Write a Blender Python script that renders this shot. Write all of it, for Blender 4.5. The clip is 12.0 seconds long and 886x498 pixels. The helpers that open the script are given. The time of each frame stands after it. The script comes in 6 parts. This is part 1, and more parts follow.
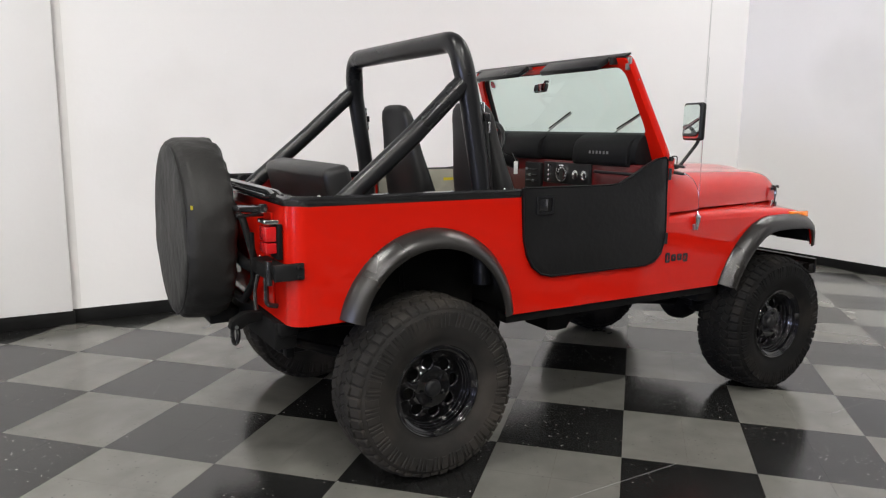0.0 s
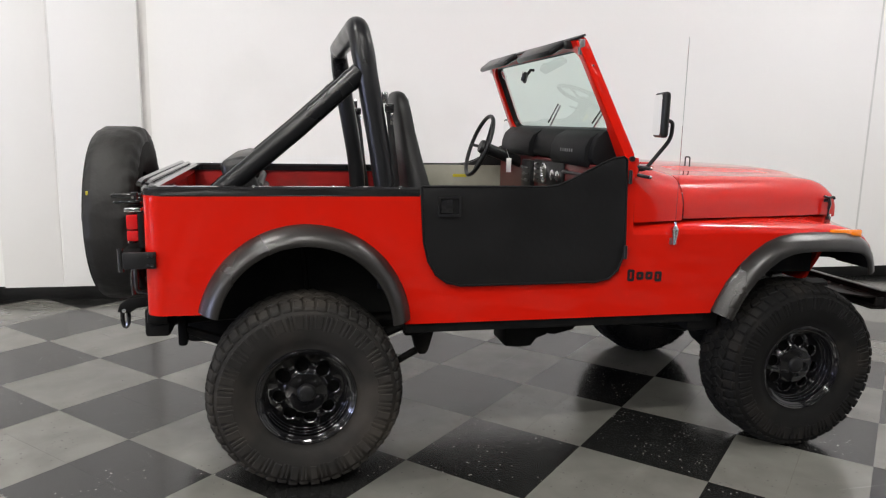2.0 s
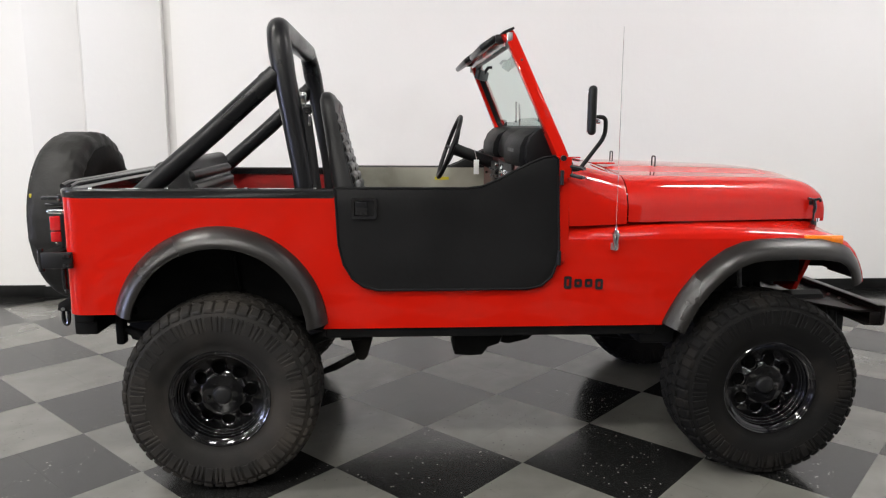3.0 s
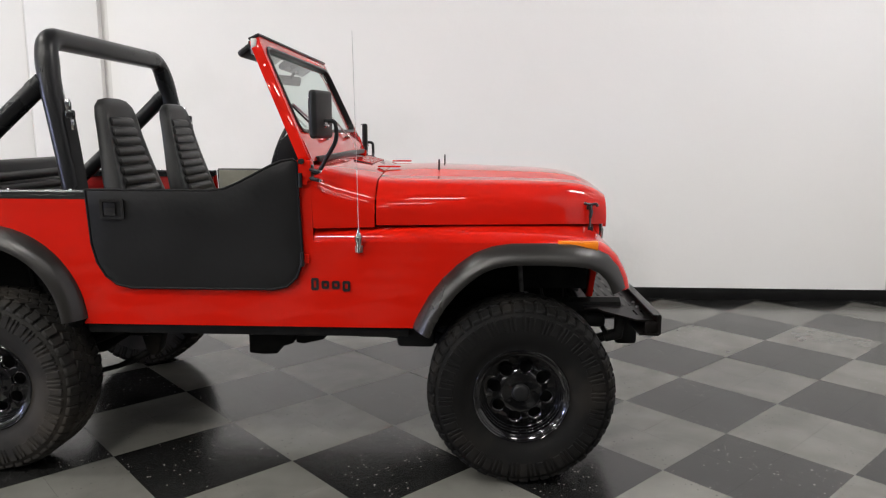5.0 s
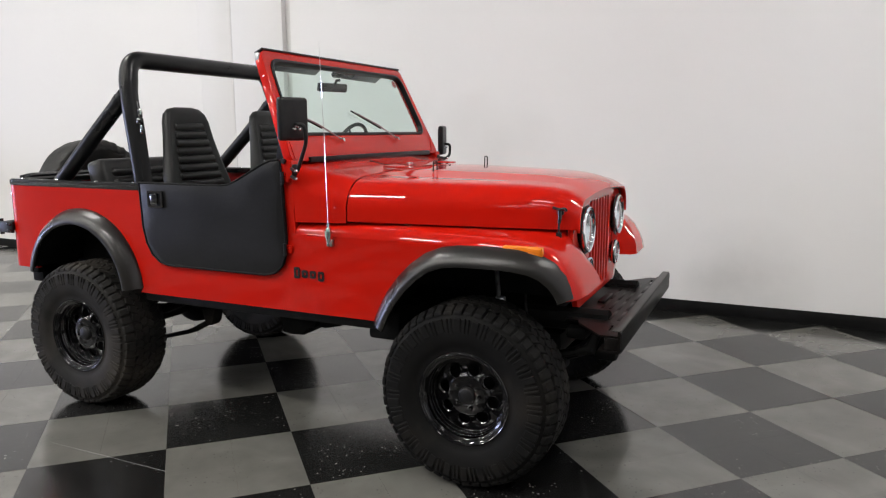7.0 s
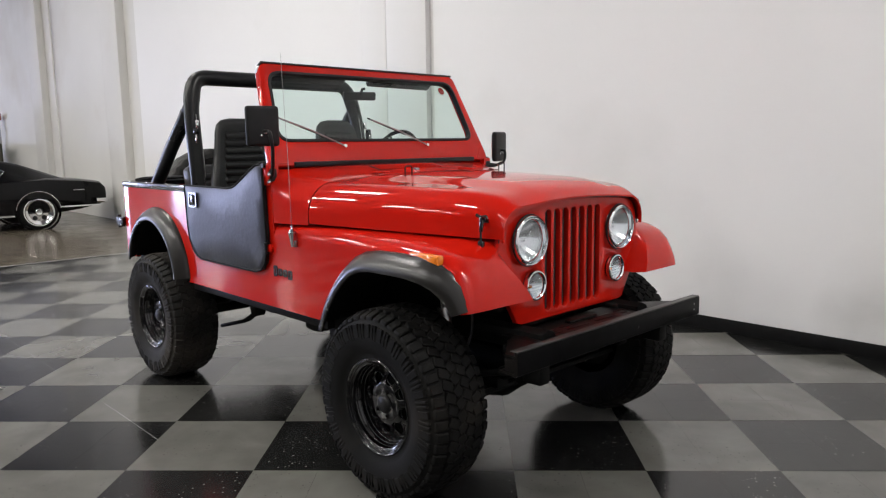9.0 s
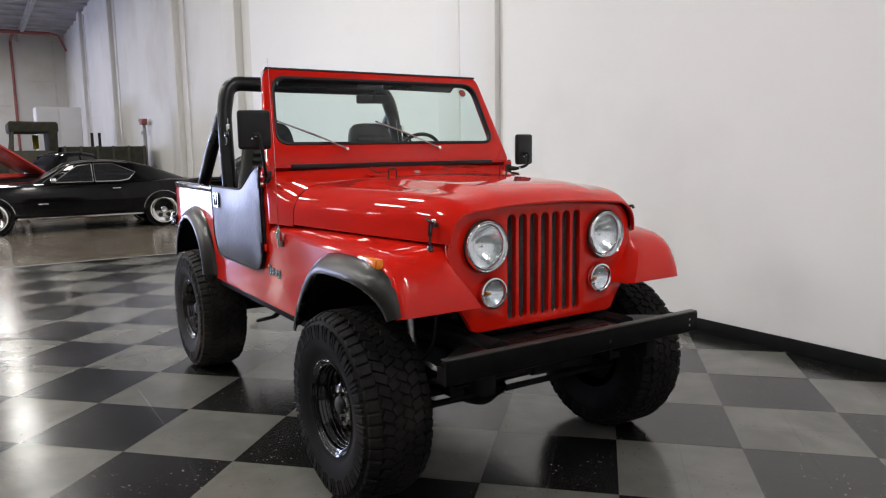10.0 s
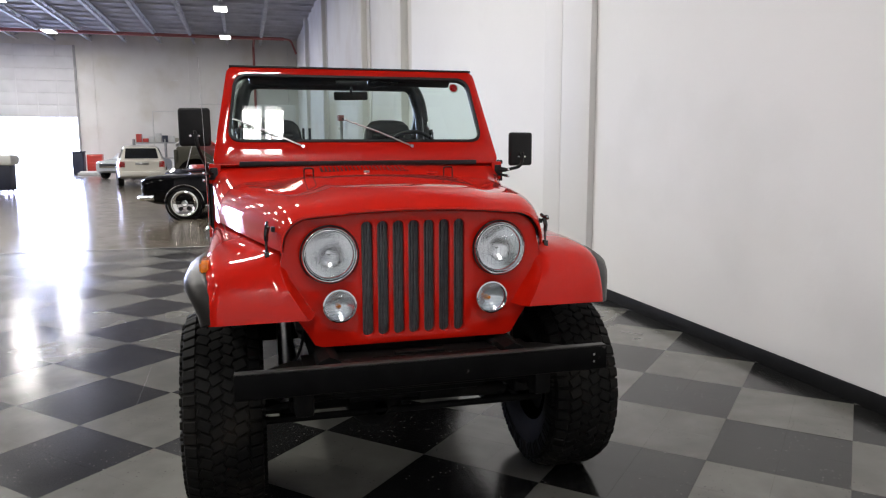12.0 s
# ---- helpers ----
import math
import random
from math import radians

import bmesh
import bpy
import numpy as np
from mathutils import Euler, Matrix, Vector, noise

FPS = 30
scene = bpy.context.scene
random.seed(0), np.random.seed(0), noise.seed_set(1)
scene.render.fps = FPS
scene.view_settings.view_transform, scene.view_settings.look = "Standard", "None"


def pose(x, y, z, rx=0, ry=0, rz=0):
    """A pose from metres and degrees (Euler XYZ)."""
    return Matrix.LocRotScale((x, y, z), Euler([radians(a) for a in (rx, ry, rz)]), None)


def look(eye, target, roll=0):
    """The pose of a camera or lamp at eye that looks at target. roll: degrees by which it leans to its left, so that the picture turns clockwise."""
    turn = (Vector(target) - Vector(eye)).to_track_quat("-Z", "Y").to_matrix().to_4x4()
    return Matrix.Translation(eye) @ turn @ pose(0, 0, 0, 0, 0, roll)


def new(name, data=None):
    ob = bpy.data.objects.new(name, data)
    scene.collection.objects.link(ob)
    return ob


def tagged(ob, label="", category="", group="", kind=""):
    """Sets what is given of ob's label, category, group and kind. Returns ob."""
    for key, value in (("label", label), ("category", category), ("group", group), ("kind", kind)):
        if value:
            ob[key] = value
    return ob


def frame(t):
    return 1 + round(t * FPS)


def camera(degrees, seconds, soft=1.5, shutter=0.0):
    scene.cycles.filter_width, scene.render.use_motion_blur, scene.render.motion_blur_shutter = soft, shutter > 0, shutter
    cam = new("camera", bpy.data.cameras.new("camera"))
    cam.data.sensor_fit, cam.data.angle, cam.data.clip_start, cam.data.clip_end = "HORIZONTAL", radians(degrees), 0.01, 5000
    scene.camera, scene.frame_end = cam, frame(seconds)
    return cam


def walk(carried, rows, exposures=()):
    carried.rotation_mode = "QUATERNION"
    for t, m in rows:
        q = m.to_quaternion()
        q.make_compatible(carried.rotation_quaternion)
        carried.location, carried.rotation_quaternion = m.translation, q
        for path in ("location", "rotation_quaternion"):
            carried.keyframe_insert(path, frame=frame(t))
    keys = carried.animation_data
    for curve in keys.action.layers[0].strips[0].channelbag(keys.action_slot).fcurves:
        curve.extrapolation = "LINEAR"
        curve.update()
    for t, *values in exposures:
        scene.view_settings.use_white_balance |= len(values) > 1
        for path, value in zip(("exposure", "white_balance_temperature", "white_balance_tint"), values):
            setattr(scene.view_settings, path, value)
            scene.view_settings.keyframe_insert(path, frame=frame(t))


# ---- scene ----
cam = camera(63.3, 12.0, soft=1.2)

PATH = [
    (0, (-1.519, -3.487, 1.547), (-0.518, -1.787, 1.219), 0.7),
    (0.5, (-1.155, -3.596, 1.537), (-0.282, -1.827, 1.208), 0.9),
    (1, (-0.81, -3.694, 1.544), (-0.096, -1.856, 1.206), 1.0),
    (1.5, (-0.423, -3.759, 1.547), (0.144, -1.872, 1.206), 1.0),
    (2, (-0.077, -3.774, 1.552), (0.351, -1.851, 1.204), 1.3),
    (2.5, (0.294, -3.779, 1.546), (0.567, -1.829, 1.198), 0.9),
    (3, (0.717, -3.783, 1.536), (0.859, -1.817, 1.2), 0.4),
    (3.5, (1.106, -3.788, 1.523), (1.126, -1.813, 1.207), 0.2),
    (5.3, (2.375, -3.847, 1.557), (2.228, -1.88, 1.225), 0.2),
    (5.5, (2.521, -3.835, 1.565), (2.283, -1.878, 1.229), 0.0),
    (6, (2.867, -3.806, 1.557), (2.42, -1.886, 1.223), 0.1),
    (6.5, (3.21, -3.704, 1.548), (2.585, -1.833, 1.219), 0.0),
    (7, (3.542, -3.579, 1.545), (2.707, -1.79, 1.222), -0.2),
    (7.2, (3.631, -3.545, 1.531), (2.738, -1.783, 1.219), -0.1),
    (8.8, (4.571, -2.789, 1.505), (3.181, -1.382, 1.213), -0.7),
    (9, (4.686, -2.669, 1.5), (3.249, -1.308, 1.214), -0.8),
    (9.5, (4.933, -2.371, 1.492), (3.362, -1.164, 1.217), -0.9),
    (10, (5.107, -2.063, 1.493), (3.442, -0.989, 1.218), -0.8),
    (10.5, (5.24, -1.724, 1.49), (3.494, -0.786, 1.217), -0.6),
    (11, (5.342, -1.398, 1.493), (3.509, -0.645, 1.22), -0.3),
    (11.5, (5.395, -1.03, 1.49), (3.524, -0.38, 1.215), -0.1),
    (12, (5.453, -0.633, 1.498), (3.543, -0.11, 1.217), -0.2),
]
walk(cam, [(t, look(eye, target, roll)) for t, eye, target, roll in PATH],
     exposures=[(0, 0.63), (3, 0.71), (6, 0.52), (9, 0.38), (12, 0.30)])


# ---- world and light ----
world = bpy.data.worlds.new("world")
scene.world = world
world.use_nodes = True
wn = world.node_tree.nodes
sky = wn.new("ShaderNodeTexSky")
sky.sky_type, sky.sun_disc = "NISHITA", False
sky.sun_elevation, sky.sun_rotation = radians(50), radians(200)
world.node_tree.links.new(sky.outputs[0], wn["Background"].inputs[0])
wn["Background"].inputs[1].default_value = 0.12

sun_data = bpy.data.lights.new("sun", "SUN")
sun_data.energy, sun_data.angle, sun_data.color = 3.0, radians(0.6), (1.0, 0.96, 0.9)
sun = new("sun", sun_data)
sun.matrix_world = look((0, 0, 30), (10, -8, 0))

BAYS_X = (-38.2, -29.5, -20.8, -12.1, -3.4, 5.3)
BAYS_Y = (-1.4, -10.4, -14.9, -19.4)
BAY_Z, LOW = 7.75, 6.85   # height of the high-bay lamps; one by the end wall hangs lower


def lamp(name, m, sx, sy, watts, colour=(1, 1, 1)):
    d = bpy.data.lights.new(name, "AREA")
    d.shape, d.size, d.size_y, d.energy, d.color = "RECTANGLE", sx, sy, watts, colour
    ob = new(name, d)
    ob.matrix_world = m
    return ob


BAYS = [(6.0, -0.35) if (x, y) == (5.3, -1.4) else (x, y) for x in BAYS_X for y in BAYS_Y] + [(x, -5.9) for x in (-8.6, -4.25, 0.1, 4.45)]
for bx, by in BAYS:
    if bx == 6.0:
        for dy in (-0.16, 0.16):
            lamp("high_bay_light", pose(bx, by + dy, LOW - 0.16), 1.18, 0.24, 46, (1.0, 0.975, 0.925))
        continue
    lamp("high_bay_light", pose(bx, by, BAY_Z - 0.16), 1.24, 0.56, (22 if by == -5.9 else 10) if bx > 4 else 100 if (bx, by) == (-12.1, -1.4) else 180 if (bx, by) == (-3.4, -1.4) else 70 if by == -1.4 and bx < -12 else 165 if by in (-5.9, -14.9) else 250, (1.0, 0.975, 0.925))
# daylight of the two overhead doors
for y0, y1 in ((-14.6, -10.2), (-23.5, -19.0)):
    lamp("door_daylight", pose(-42.9, (y0 + y1) / 2, 1.7, 0, -90, 0), 3.3, y1 - y0, 1150, (0.52, 0.59, 1.0))


# ---- materials ----
def mat(name, colour, rough=0.5, metal=0.0, coat=0.0, noise_scale=0.0, vary=0.0, bump=0.0, bump_scale=200.0,
        rough_vary=0.0, ior=1.5, stain=None, stain_scale=1.0, stain_from=0.55, stain_to=0.8, spec=None):
    """Principled surface with large-scale variation, optional stains and fine relief, in object space metres."""
    m = bpy.data.materials.new(name)
    m.use_nodes = True
    n, l = m.node_tree.nodes, m.node_tree.links
    b = n["Principled BSDF"]
    b.inputs["Base Color"].default_value = (*colour, 1)
    b.inputs["Roughness"].default_value = rough
    b.inputs["Metallic"].default_value = metal
    b.inputs["IOR"].default_value = ior
    if coat:
        b.inputs["Coat Weight"].default_value = coat
        b.inputs["Coat Roughness"].default_value = 0.025
    if spec is not None:
        b.inputs["Specular IOR Level"].default_value = spec
    tc = n.new("ShaderNodeTexCoord")
    out = None
    if vary:
        t = n.new("ShaderNodeTexNoise")
        t.inputs["Scale"].default_value, t.inputs["Detail"].default_value = noise_scale, 6
        l.new(tc.outputs["Object"], t.inputs["Vector"])
        r = n.new("ShaderNodeMapRange")
        r.inputs["From Min"].default_value, r.inputs["From Max"].default_value = 0.3, 0.7
        r.inputs["To Min"].default_value, r.inputs["To Max"].default_value = 1 - vary, 1 + vary
        l.new(t.outputs["Fac"], r.inputs["Value"])
        mul = n.new("ShaderNodeVectorMath")
        mul.operation = "SCALE"
        mul.inputs[0].default_value = colour
        l.new(r.outputs[0], mul.inputs["Scale"])
        out = mul.outputs[0]
    if stain:
        t2 = n.new("ShaderNodeTexNoise")
        t2.inputs["Scale"].default_value, t2.inputs["Detail"].default_value = stain_scale, 5
        l.new(tc.outputs["Object"], t2.inputs["Vector"])
        r2 = n.new("ShaderNodeMapRange")
        r2.inputs["From Min"].default_value, r2.inputs["From Max"].default_value = stain_from, stain_to
        l.new(t2.outputs["Fac"], r2.inputs["Value"])
        mix = n.new("ShaderNodeMix")
        mix.data_type = "RGBA"
        mix.inputs[6].default_value = (*colour, 1)
        mix.inputs[7].default_value = (*stain, 1)
        l.new(r2.outputs[0], mix.inputs[0])
        if out:
            l.new(out, mix.inputs[6])
        out = mix.outputs[2]
    if out:
        l.new(out, b.inputs["Base Color"])
    if bump or rough_vary:
        t3 = n.new("ShaderNodeTexNoise")
        t3.inputs["Scale"].default_value, t3.inputs["Detail"].default_value = bump_scale, 4
        l.new(tc.outputs["Object"], t3.inputs["Vector"])
        if bump:
            bp = n.new("ShaderNodeBump")
            bp.inputs["Strength"].default_value, bp.inputs["Distance"].default_value = 1.0, bump
            l.new(t3.outputs["Fac"], bp.inputs["Height"])
            l.new(bp.outputs[0], b.inputs["Normal"])
        if rough_vary:
            t4 = n.new("ShaderNodeTexNoise")
            t4.inputs["Scale"].default_value, t4.inputs["Detail"].default_value = 3.0, 6
            l.new(tc.outputs["Object"], t4.inputs["Vector"])
            r4 = n.new("ShaderNodeMapRange")
            r4.inputs["From Min"].default_value, r4.inputs["From Max"].default_value = 0.3, 0.7
            r4.inputs["To Min"].default_value, r4.inputs["To Max"].default_value = max(0.02, rough - rough_vary), rough + rough_vary
            l.new(t4.outputs["Fac"], r4.inputs["Value"])
            l.new(r4.outputs[0], b.inputs["Roughness"])
    return m


def glow(name, colour, strength):
    m = bpy.data.materials.new(name)
    m.use_nodes = True
    b = m.node_tree.nodes["Principled BSDF"]
    b.inputs["Base Color"].default_value = (0.8, 0.8, 0.8, 1)
    b.inputs["Emission Color"].default_value = (*colour, 1)
    b.inputs["Emission Strength"].default_value = strength
    return m


def glass(name, colour, rough=0.0, ior=1.45):
    m = bpy.data.materials.new(name)
    m.use_nodes = True
    n, l = m.node_tree.nodes, m.node_tree.links
    n.remove(n["Principled BSDF"])
    tr, gl, mx, fr = (n.new("ShaderNodeBsdfTransparent"), n.new("ShaderNodeBsdfGlossy"),
                      n.new("ShaderNodeMixShader"), n.new("ShaderNodeLayerWeight"))
    tr.inputs[0].default_value = (*colour, 1)
    gl.inputs["Roughness"].default_value = rough
    pw, ma = n.new("ShaderNodeMath"), n.new("ShaderNodeMath")
    pw.operation, pw.inputs[1].default_value = "POWER", 4.5
    ma.operation, ma.inputs[1].default_value, ma.inputs[2].default_value = "MULTIPLY_ADD", 0.85, 0.06
    fr.inputs["Blend"].default_value = 0.5
    l.new(fr.outputs["Facing"], pw.inputs[0])
    l.new(pw.outputs[0], ma.inputs[0])
    l.new(ma.outputs[0], mx.inputs[0])
    l.new(tr.outputs[0], mx.inputs[1])
    l.new(gl.outputs[0], mx.inputs[2])
    l.new(mx.outputs[0], n["Material Output"].inputs[0])
    return m


RED = mat("red_paint", (0.53, 0.0085, 0.0026), 0.5, coat=1.0, noise_scale=1.2, vary=0.03, spec=0.03)
RED.node_tree.nodes["Principled BSDF"].inputs["Coat IOR"].default_value = 1.40
# body red darkened: the shade on the dash is put into its colour
RED_DASH_SHADED = mat("dash_red_shaded", (0.085, 0.003, 0.003), 0.4, coat=0.3, noise_scale=6, vary=0.2, stain=(0.03, 0.006, 0.005), stain_scale=6)
# tub inside: darker red than the outer panels, with brownish blotches
RED_IN = mat("red_paint_inside", (0.34, 0.007, 0.006), 0.45, coat=0.3, noise_scale=6, vary=0.15, stain=(0.10, 0.02, 0.015), stain_scale=5)
BLACK_GLOSS = mat("black_gloss", (0.012, 0.012, 0.013), 0.16, coat=0.6, noise_scale=8, vary=0.2)
BLACK_SATIN = mat("black_satin", (0.010, 0.010, 0.0105), 0.42, noise_scale=10, vary=0.25, bump=0.0006, bump_scale=300, spec=0.28)
BLACK_FRAME = mat("black_chassis", (0.007, 0.007, 0.007), 0.6, noise_scale=9, vary=0.4, stain=(0.022, 0.019, 0.016), stain_scale=6, stain_from=0.58, spec=0.11)
BUMPER = mat("bumper_black", (0.0085, 0.0072, 0.0068), 0.34, noise_scale=12, vary=0.3, stain=(0.14, 0.13, 0.13), stain_scale=24, stain_from=0.69, stain_to=0.76, spec=0.12)
BUMPER_FACE = mat("bumper_face_black", (0.005, 0.005, 0.0053), 0.30, noise_scale=12, vary=0.3, stain=(0.10, 0.09, 0.09), stain_scale=20, stain_from=0.70, stain_to=0.78, spec=0.045)
WORN = mat("worn_bumper_edge", (0.035, 0.033, 0.031), 0.42, noise_scale=14, vary=0.25, stain=(0.035, 0.035, 0.035), stain_scale=5, stain_from=0.50, stain_to=0.66)
PAD = mat("dash_pad_vinyl", (0.008, 0.008, 0.0085), 0.5, noise_scale=5, vary=0.2, bump=0.0008, bump_scale=180, spec=0.10)
FLARE = mat("flare_plastic", (0.014, 0.0128, 0.0115), 0.31, noise_scale=5, vary=0.25, bump=0.0003, bump_scale=260, rough_vary=0.06)
VINYL = mat("black_vinyl", (0.0095, 0.0098, 0.0108), 0.30, noise_scale=4, vary=0.2, bump=0.0004, bump_scale=160, rough_vary=0.07, spec=0.30)
SEAT_VINYL = mat("seat_vinyl", (0.016, 0.016, 0.0165), 0.40, noise_scale=5, vary=0.2, bump=0.0006, bump_scale=140, rough_vary=0.06, spec=0.30)
DOOR_VINYL = mat("door_vinyl", (0.0075, 0.0075, 0.0078), 0.38, noise_scale=3, vary=0.2, bump=0.0011, bump_scale=34, rough_vary=0.06, spec=0.31)
COVER = mat("tyre_cover_vinyl", (0.021, 0.0205, 0.0195), 0.56, noise_scale=4, vary=0.18, bump=0.006, bump_scale=16, rough_vary=0.07, spec=0.22)
RUBBER_DUSTY = mat("dusty_tyre_rubber", (0.016, 0.015, 0.0138), 0.7, noise_scale=7, vary=0.25, stain=(0.048, 0.041, 0.034), stain_scale=4, stain_from=0.42, bump=0.0008, bump_scale=150, spec=0.18)
RUBBER = mat("tyre_rubber", (0.0065, 0.0063, 0.006), 0.68, noise_scale=7, vary=0.25, stain=(0.021, 0.018, 0.015), stain_scale=5, stain_from=0.5, bump=0.0008, bump_scale=150, spec=0.13)
RIM = mat("rim_black", (0.004, 0.004, 0.0045), 0.075, spec=0.58, noise_scale=9, vary=0.2)
CHROME = mat("chrome", (0.85, 0.85, 0.86), 0.08, metal=1.0)
STEEL = mat("steel", (0.42, 0.42, 0.42), 0.32, metal=1.0, noise_scale=20, vary=0.2)
GLASS = glass("windscreen_glass", (0.74, 0.875, 0.825))
LENS = mat("lamp_glass", (0.80, 0.82, 0.84), 0.12, metal=0.75, bump=0.003, bump_scale=70)
LAMP_BOWL = mat("lamp_bowl", (0.92, 0.93, 0.94), 0.2, metal=1.0, bump=0.0006, bump_scale=50)
LENS_GLASS = glass("headlight_glass", (0.93, 0.95, 0.96))
AMBER = mat("amber_lens", (0.85, 0.22, 0.01), 0.2, coat=0.8, bump=0.001, bump_scale=140)
TAIL = mat("tail_lens", (0.5, 0.008, 0.010), 0.15, coat=0.8, bump=0.001, bump_scale=140)
MIRROR = mat("mirror_glass", (0.92, 0.93, 0.93), 0.015, metal=1.0)
KHAKI = mat("khaki_panel", (0.30, 0.29, 0.24), 0.6, noise_scale=6, vary=0.12, stain=(0.16, 0.15, 0.12), stain_scale=4)
CARPET = mat("dark_carpet", (0.02, 0.02, 0.02), 0.95, noise_scale=30, vary=0.4, bump=0.003, bump_scale=400)
WHITE_TAG = mat("white_tag", (0.75, 0.75, 0.73), 0.5, noise_scale=20, vary=0.05)
YELLOW = mat("yellow_label", (0.50, 0.42, 0.02), 0.5, noise_scale=20, vary=0.1)
BADGE = mat("grey_badge_paint", (0.11, 0.11, 0.11), 0.5, noise_scale=40, vary=0.4)
RADIATOR = mat("radiator_core", (0.15, 0.155, 0.16), 0.4, metal=0.6, noise_scale=40, vary=0.3)
WALL = mat("white_wall_paint", (0.80, 0.79, 0.785), 0.55, noise_scale=0.5, vary=0.02, stain=(0.66, 0.65, 0.63), stain_scale=0.35, stain_from=0.60, stain_to=0.85, bump=0.0015, bump_scale=14)
# for closing walls out of view, dark so the car sides reflect little
UNSEEN_WALL = mat("unseen_wall_dark", (0.07, 0.07, 0.07), 0.7, noise_scale=0.5, vary=0.2)
OLIVE = mat("olive_paint", (0.055, 0.052, 0.035), 0.6, noise_scale=3, vary=0.25)
CANVAS = mat("olive_canvas", (0.035, 0.033, 0.022), 0.9, noise_scale=6, vary=0.3)
CAR_BLACK = mat("car_black", (0.0025, 0.0025, 0.003), 0.07, spec=0.22)
CAR_CREAM = mat("car_cream", (0.70, 0.67, 0.60), 0.3, coat=0.8, noise_scale=2, vary=0.05)
CAR_SILVER = mat("car_silver", (0.45, 0.48, 0.52), 0.3, coat=0.8, noise_scale=2, vary=0.05)
CAR_RED = mat("car_red", (0.5, 0.03, 0.02), 0.35, coat=0.6, noise_scale=2, vary=0.05)
BLUE_BIN = mat("dark_blue_plastic", (0.02, 0.025, 0.05), 0.5, noise_scale=3, vary=0.2)
WALL_FAR = mat("far_wall_paint", (0.68, 0.67, 0.655), 0.65, noise_scale=0.4, vary=0.06, stain=(0.56, 0.53, 0.47), stain_scale=0.5, stain_from=0.5, stain_to=0.8, bump=0.003, bump_scale=8)
WALL_OLD = mat("concrete_wall_paint", (0.70, 0.69, 0.67), 0.65, noise_scale=0.4, vary=0.05, stain=(0.58, 0.55, 0.50), stain_scale=0.5, stain_from=0.5, stain_to=0.8, bump=0.003, bump_scale=8)
JOINT = mat("joint_grey", (0.60, 0.60, 0.59), 0.7, noise_scale=5, vary=0.1)
CAULK = mat("caulk_white", (0.70, 0.69, 0.68), 0.7, noise_scale=5, vary=0.05)
BASE = mat("black_baseboard", (0.009, 0.009, 0.009), 0.55, noise_scale=6, vary=0.3, bump=0.001, bump_scale=30, spec=0.12)
CONCRETE = mat("polished_concrete", (0.110, 0.091, 0.068), 0.20, noise_scale=0.7, vary=0.2, stain=(0.065, 0.056, 0.046), stain_scale=1.3, spec=0.36, rough_vary=0.05)
# scuffs low on the white wall
wn2, wl2 = WALL.node_tree.nodes, WALL.node_tree.links
wb = wn2["Principled BSDF"]
src = wb.inputs["Base Color"].links[0].from_socket
geo2 = wn2.new("ShaderNodeNewGeometry")
tn = wn2.new("ShaderNodeTexNoise")
tn.inputs["Scale"].default_value, tn.inputs["Detail"].default_value = 3.0, 5
wl2.new(geo2.outputs["Position"], tn.inputs["Vector"])
for cx, cz, rad, amt in ((3.36, 0.33, 0.55, 0.50), (2.0, 0.38, 0.42, 0.26), (3.05, 0.25, 0.28, 0.34)):
    ds = wn2.new("ShaderNodeVectorMath")
    ds.operation = "DISTANCE"
    ds.inputs[1].default_value = (cx, 2.78, cz)
    wl2.new(geo2.outputs["Position"], ds.inputs[0])
    fall = wn2.new("ShaderNodeMapRange")
    fall.inputs["From Min"].default_value, fall.inputs["From Max"].default_value = rad, 0.0
    fall.inputs["To Min"].default_value, fall.inputs["To Max"].default_value = 0.0, amt
    wl2.new(ds.outputs["Value"], fall.inputs["Value"])
    mm = wn2.new("ShaderNodeMath")
    mm.operation = "MULTIPLY"
    wl2.new(fall.outputs[0], mm.inputs[0])
    wl2.new(tn.outputs["Fac"], mm.inputs[1])
    mx2 = wn2.new("ShaderNodeMix")
    mx2.data_type = "RGBA"
    wl2.new(mm.outputs[0], mx2.inputs[0])
    wl2.new(src, mx2.inputs[6])
    mx2.inputs[7].default_value = (0.25, 0.24, 0.22, 1)
    src = mx2.outputs[2]
wl2.new(src, wb.inputs["Base Color"])
DECK = mat("roof_deck", (0.50, 0.50, 0.52), 0.6, noise_scale=1, vary=0.2)
JOIST = mat("joist_grey", (0.33, 0.33, 0.33), 0.55, noise_scale=2, vary=0.2)
PIPE_RED = mat("red_pipe", (0.30, 0.095, 0.085), 0.5, noise_scale=2, vary=0.15)
DOOR_PANEL = mat("door_panel_white", (0.62, 0.62, 0.64), 0.5, noise_scale=1, vary=0.06)
PANEL_GLOW = glow("lamp_panel", (1.0, 0.98, 0.95), 9)
DAYLIGHT = glow("outside_daylight", (0.70, 0.76, 1.0), 8)


